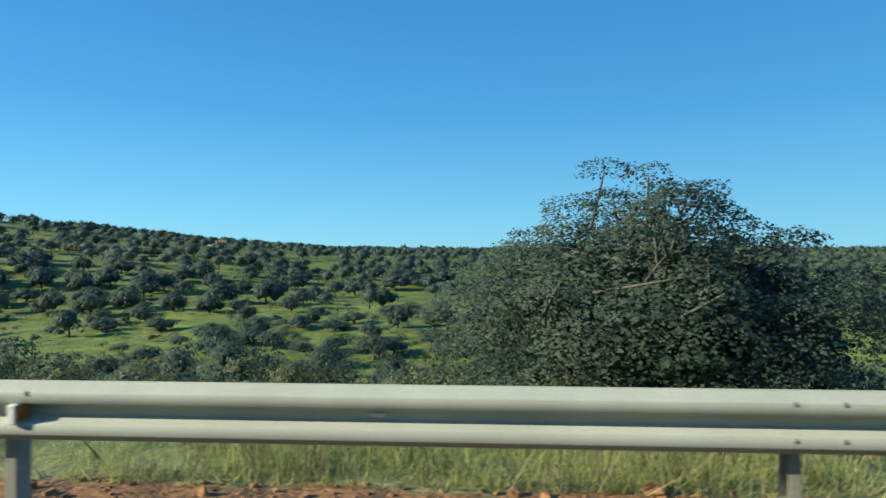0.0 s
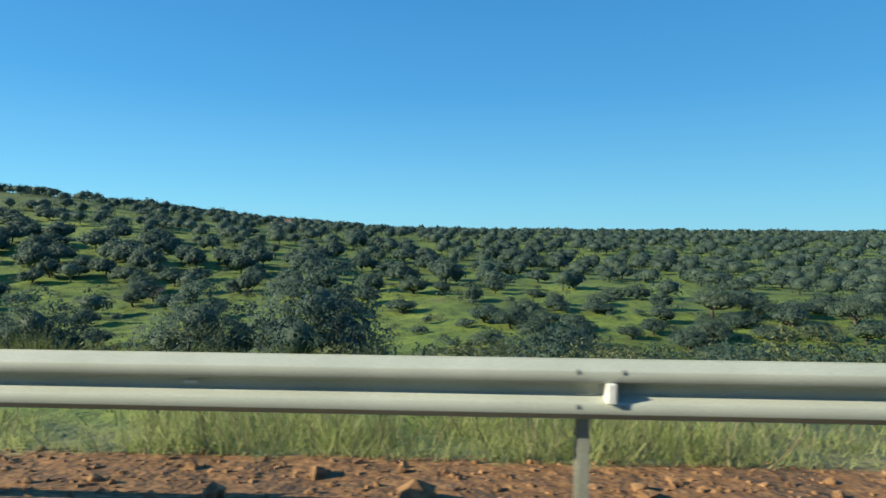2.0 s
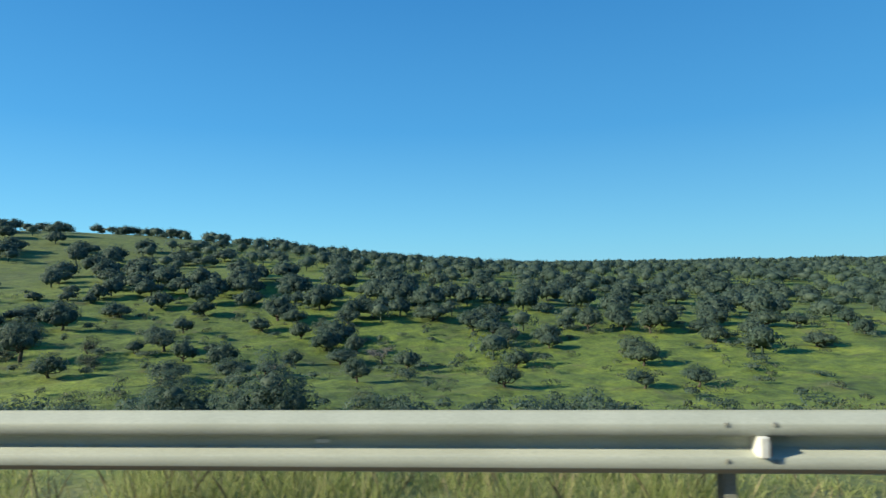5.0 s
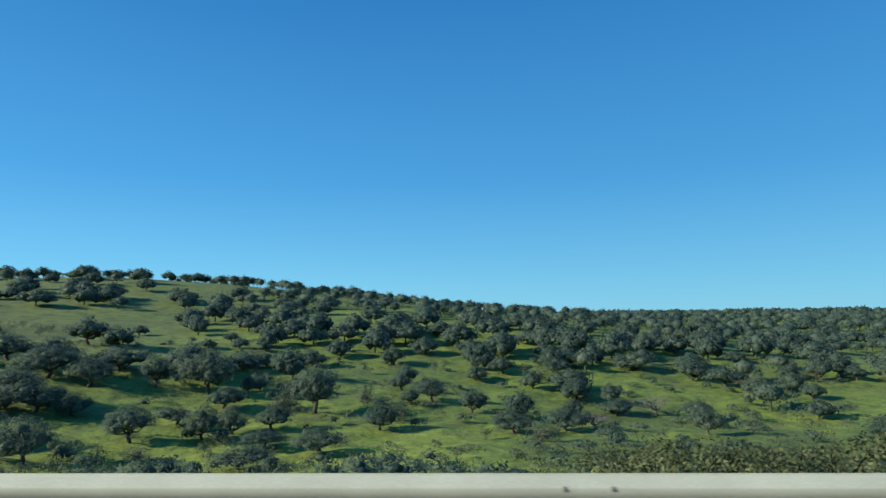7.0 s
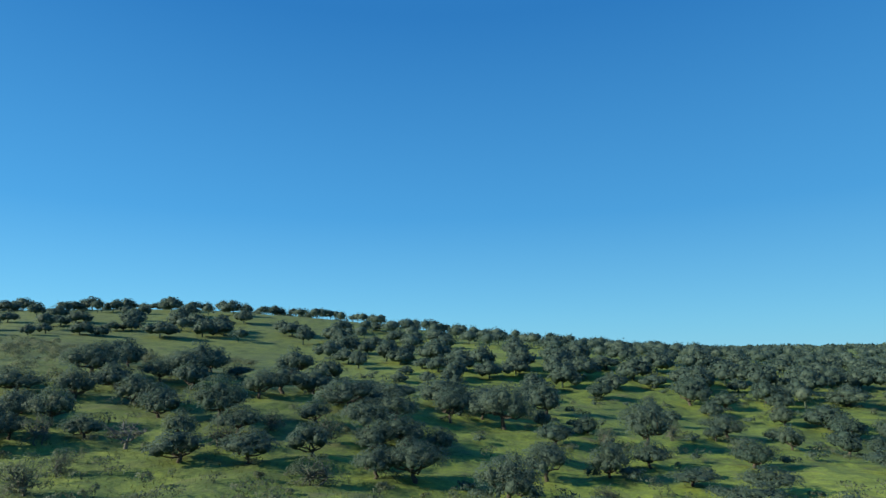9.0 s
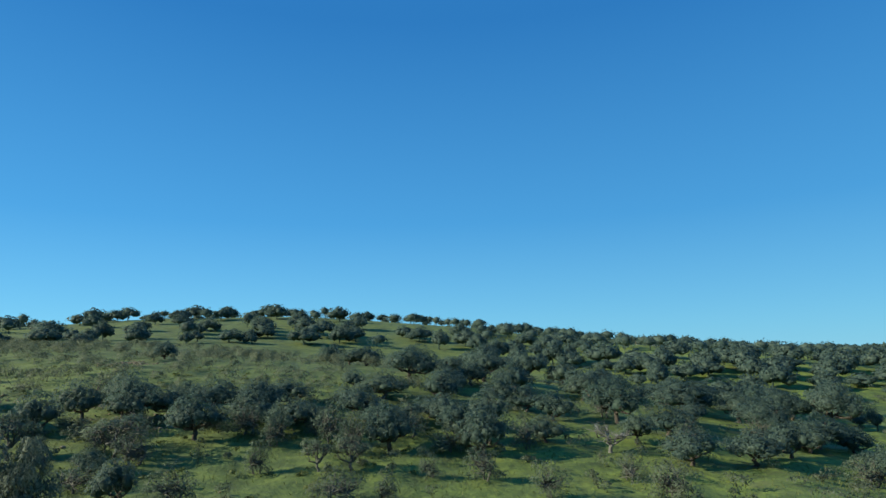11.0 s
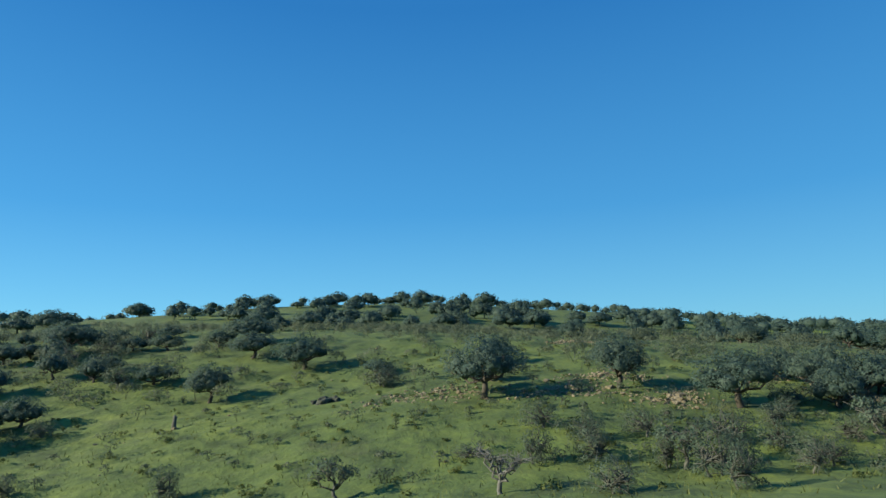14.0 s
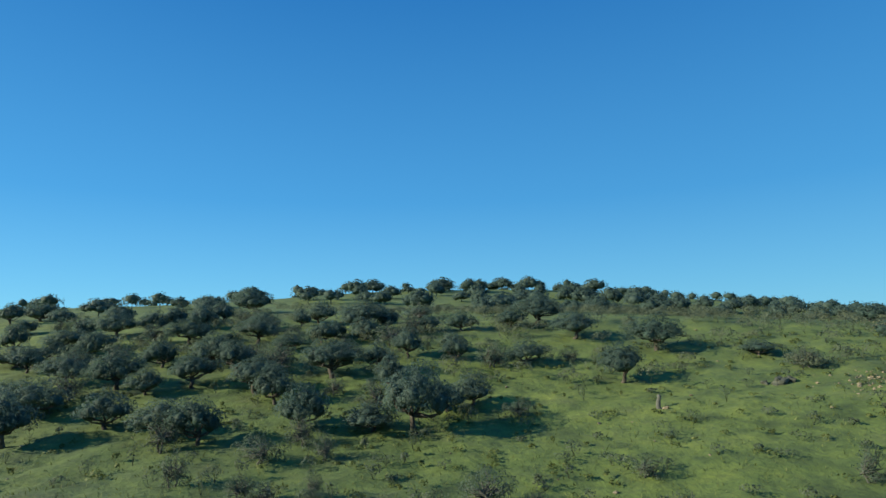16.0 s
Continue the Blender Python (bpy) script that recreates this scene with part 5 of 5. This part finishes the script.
def delineator(x):
    """A slim white marker post with a slanted black band and an amber reflector, at the rail."""
    d = thing("delineator", x, RAIL_Y + 0.06, 0.0, "white plastic road marker with a slanted black band", "delineator", "road markers")
    def prism(z0, z1, slope, grow):
        bm = bmesh.new()
        ring = [(-0.046, -0.02), (0.046, -0.02), (0.046, 0.01), (0.02, 0.04), (-0.02, 0.04), (-0.046, 0.01)]
        lo = [bm.verts.new((a * grow, b * grow, z0 + slope * a)) for a, b in ring]
        hi = [bm.verts.new((a * grow, b * grow, z1 + slope * a)) for a, b in ring]
        bm.faces.new(lo[::-1])
        bm.faces.new(hi)
        for i in range(6):
            j = (i + 1) % 6
            bm.faces.new((lo[i], lo[j], hi[j], hi[i]))
        return bm
    part("foot", prism(0.42, 0.735, 0, 1.0), WHITE, d)
    part("band", prism(0.735, 1.0, 0.35, 1.01), BLACK, d, "slanted black band")
    part("cap", prism(1.0, 1.105, 0.35, 1.0), WHITE, d)
    bm = bmesh.new()
    box(bm, 0.049, -0.003, 0.9, 0.006, 0.03, 0.16, 0.002)
    part("reflector", bm, AMBER, d, "amber reflector strip")


for k in (-44, -32, -20, -8, 4):
    delineator(POST_X + k * STEP - 0.09)

# ---- warning sign ----
sign = thing("warning_sign", -30.64, 3.66, 0.02, "triangular red-bordered warning sign with a distance plate on a steel post", "road sign")
sign.rotation_euler.z = radians(-10.8)
bm = bmesh.new()
box(bm, 0, 0, 1.15, 0.05, 0.085, 3.8, 0.006)
part("post", bm, ZINC_POST, sign)


def rounded_triangle(side, corner, thick, x):
    """An upright triangle with round corners in the plane across the road, facing +x."""
    bm = bmesh.new()
    high = side * math.sqrt(3) / 2
    tips = [Vector((-side / 2 + corner * 1.73, corner)), Vector((side / 2 - corner * 1.73, corner)), Vector((0, high - 2 * corner))]
    pts = []
    for i, t in enumerate(tips):
        start = (210, 330, 90)[i] - 60
        pts += [t + Vector((math.cos(radians(start + 20 * s)), math.sin(radians(start + 20 * s)))) * corner for s in range(7)]
    front = [bm.verts.new((x, p.x, p.y)) for p in pts]
    back = [bm.verts.new((x - thick, p.x, p.y)) for p in pts]
    bm.faces.new(front)
    bm.faces.new(back[::-1])
    for i in range(len(pts)):
        j = (i + 1) % len(pts)
        bm.faces.new((front[j], front[i], back[i], back[j]))
    return bm


plate = part("triangle_plate", rounded_triangle(1.06, 0.05, 0.03, 0.045), ALU, sign, "bare aluminium plate")
plate.location.z = 2.19
edge = part("border", rounded_triangle(1.065, 0.051, 0.028, 0.050), SIGN_RED, plate, "red reflective border")
edge.location.z = -0.002
face = part("face", rounded_triangle(0.765, 0.02, 0.008, 0.054), SIGN_WHITE, plate, "white reflective face")
face.location.z = 0.085
bm = bmesh.new()
for cy, cz, sy, sz, a in ((0.02, 0.30, 0.09, 0.20, 28), (-0.06, 0.41, 0.05, 0.12, -18), (0.075, 0.20, 0.03, 0.16, 20), (0.0, 0.42, 0.10, 0.03, 40)):
    box(bm, 0.0565, cy, cz, 0.004, sy, sz, 0.001, Matrix.Rotation(radians(a), 4, "X"))
part("pictogram", bm, PRINT, plate, "plain black pictogram shape")
bm = bmesh.new()
box(bm, 0.035, 0, 2.0, 0.022, 0.90, 0.30, 0.008)
under = part("distance_plate", bm, ALU, sign, "small rectangular aluminium plate")
bm = bmesh.new()
box(bm, 0.048, 0, 2.0, 0.004, 0.87, 0.272, 0.001)
part("face", bm, SIGN_WHITE, under, "white reflective face")
bm = bmesh.new()
for cy, cz, sy, sz in ((0, 2.121, 0.83, 0.012), (0, 1.879, 0.83, 0.012), (-0.409, 2.0, 0.012, 0.254), (0.409, 2.0, 0.012, 0.254), (-0.26, 2.03, 0.02, 0.05), (-0.26, 1.99, 0.045, 0.014)):
    box(bm, 0.052, cy, cz, 0.004, sy, sz)
part("frame_line", bm, PRINT, under, "black outline")
txt = bpy.data.curves.new("lettering", "FONT")
txt.body, txt.size, txt.align_x, txt.align_y, txt.extrude = "4 km", 0.17, "CENTER", "CENTER", 0.0015
words = new("lettering", txt)
words.data.materials.append(PRINT)
words.parent, words.location, words.rotation_euler = under, (0.053, 0.05, 2.0), (radians(90), 0, radians(90))
for cz in (2.06, 2.3, 2.75, 1.94):
    bm = bmesh.new()
    box(bm, 0.0, 0, cz, 0.07, 0.14, 0.03, 0.003)
    part("clamp", bm, ZINC_POST, sign)

# ---- fence ----
fence = thing("fence", -90, 10.5, 0, "row of slim pale fence posts beyond the verge", "fence")
for k, x in enumerate((-81.1, -82.9, -86.4, -90.0, -93.7, -98.4, -102.5, -106.1, -110.9, -115.6, -120.2, -124.9)):
    bm = bmesh.new()
    bmesh.ops.create_cone(bm, cap_ends=True, segments=8, radius1=0.026, radius2=0.023, depth=1.75)
    p = part("post", bm, FENCE, fence)
    ground_z = z_at(x, 10.5)
    p.location, p.rotation_euler = (x + 90, 0, ground_z + 0.42), (radians(random.uniform(-2, 2)), radians(random.choice((-4, -1, 0, 1, 1, 3))), 0)
notice = thing("notice_plate", -101.7, 10.45, -0.08, "white metal notice plate with faded lettering on the fence", "sign")
bm = bmesh.new()
box(bm, 0, 0, 0, 0.42, 0.012, 0.33, 0.004)
part("plate", bm, SIGN_WHITE, notice)
bm = bmesh.new()
for dz, w in ((0.09, 0.3), (0.02, 0.34), (-0.05, 0.26)):
    box(bm, 0, -0.008, dz, w, 0.004, 0.03)
part("lettering", bm, FENCE, notice, "faded pale bars of lettering")
bm = bmesh.new()
bmesh.ops.create_cone(bm, cap_ends=True, segments=8, radius1=0.02, radius2=0.02, depth=1.7, matrix=Matrix.Translation((0, 0.03, -0.6)))
part("stake", bm, FENCE, notice)


# ---- far buildings ----
def farmhouse(x, y, long, deep, high, label):
    h = thing("farmhouse", x, y, z_at(x, y), label, "house", "farm buildings")
    bm = bmesh.new()
    box(bm, 0, 0, high / 2 - 0.5, long, deep, high + 1.0, 0.05)
    wall = part("wall", bm, LIME, h, "whitewashed wall")
    bm = bmesh.new()
    ends = []
    for sx in (-long / 2 - 0.3, long / 2 + 0.3):
        ends.append([bm.verts.new((sx, sy, sz)) for sy, sz in ((-deep / 2 - 0.3, high), (deep / 2 + 0.3, high), (0, high + deep * 0.22))])
    bm.faces.new(ends[0])
    bm.faces.new(ends[1][::-1])
    for i in range(3):
        j = (i + 1) % 3
        bm.faces.new((ends[0][j], ends[0][i], ends[1][i], ends[1][j]))
    part("roof", bm, TILE, h, "low clay-tiled roof")
    for k in range(3):
        bm = bmesh.new()
        box(bm, (k - 1) * long * 0.28, -deep / 2 - 0.01, high * 0.55, 0.9, 0.06, 1.1, 0.02)
        part("window", bm, GLASS_DARK, wall)


farmhouse(234, 450, 6, 5, 3.2, "small whitewashed farmhouse among far trees")
farmhouse(-203, 446, 15, 6, 3.4, "long low whitewashed farm building on the ridge")
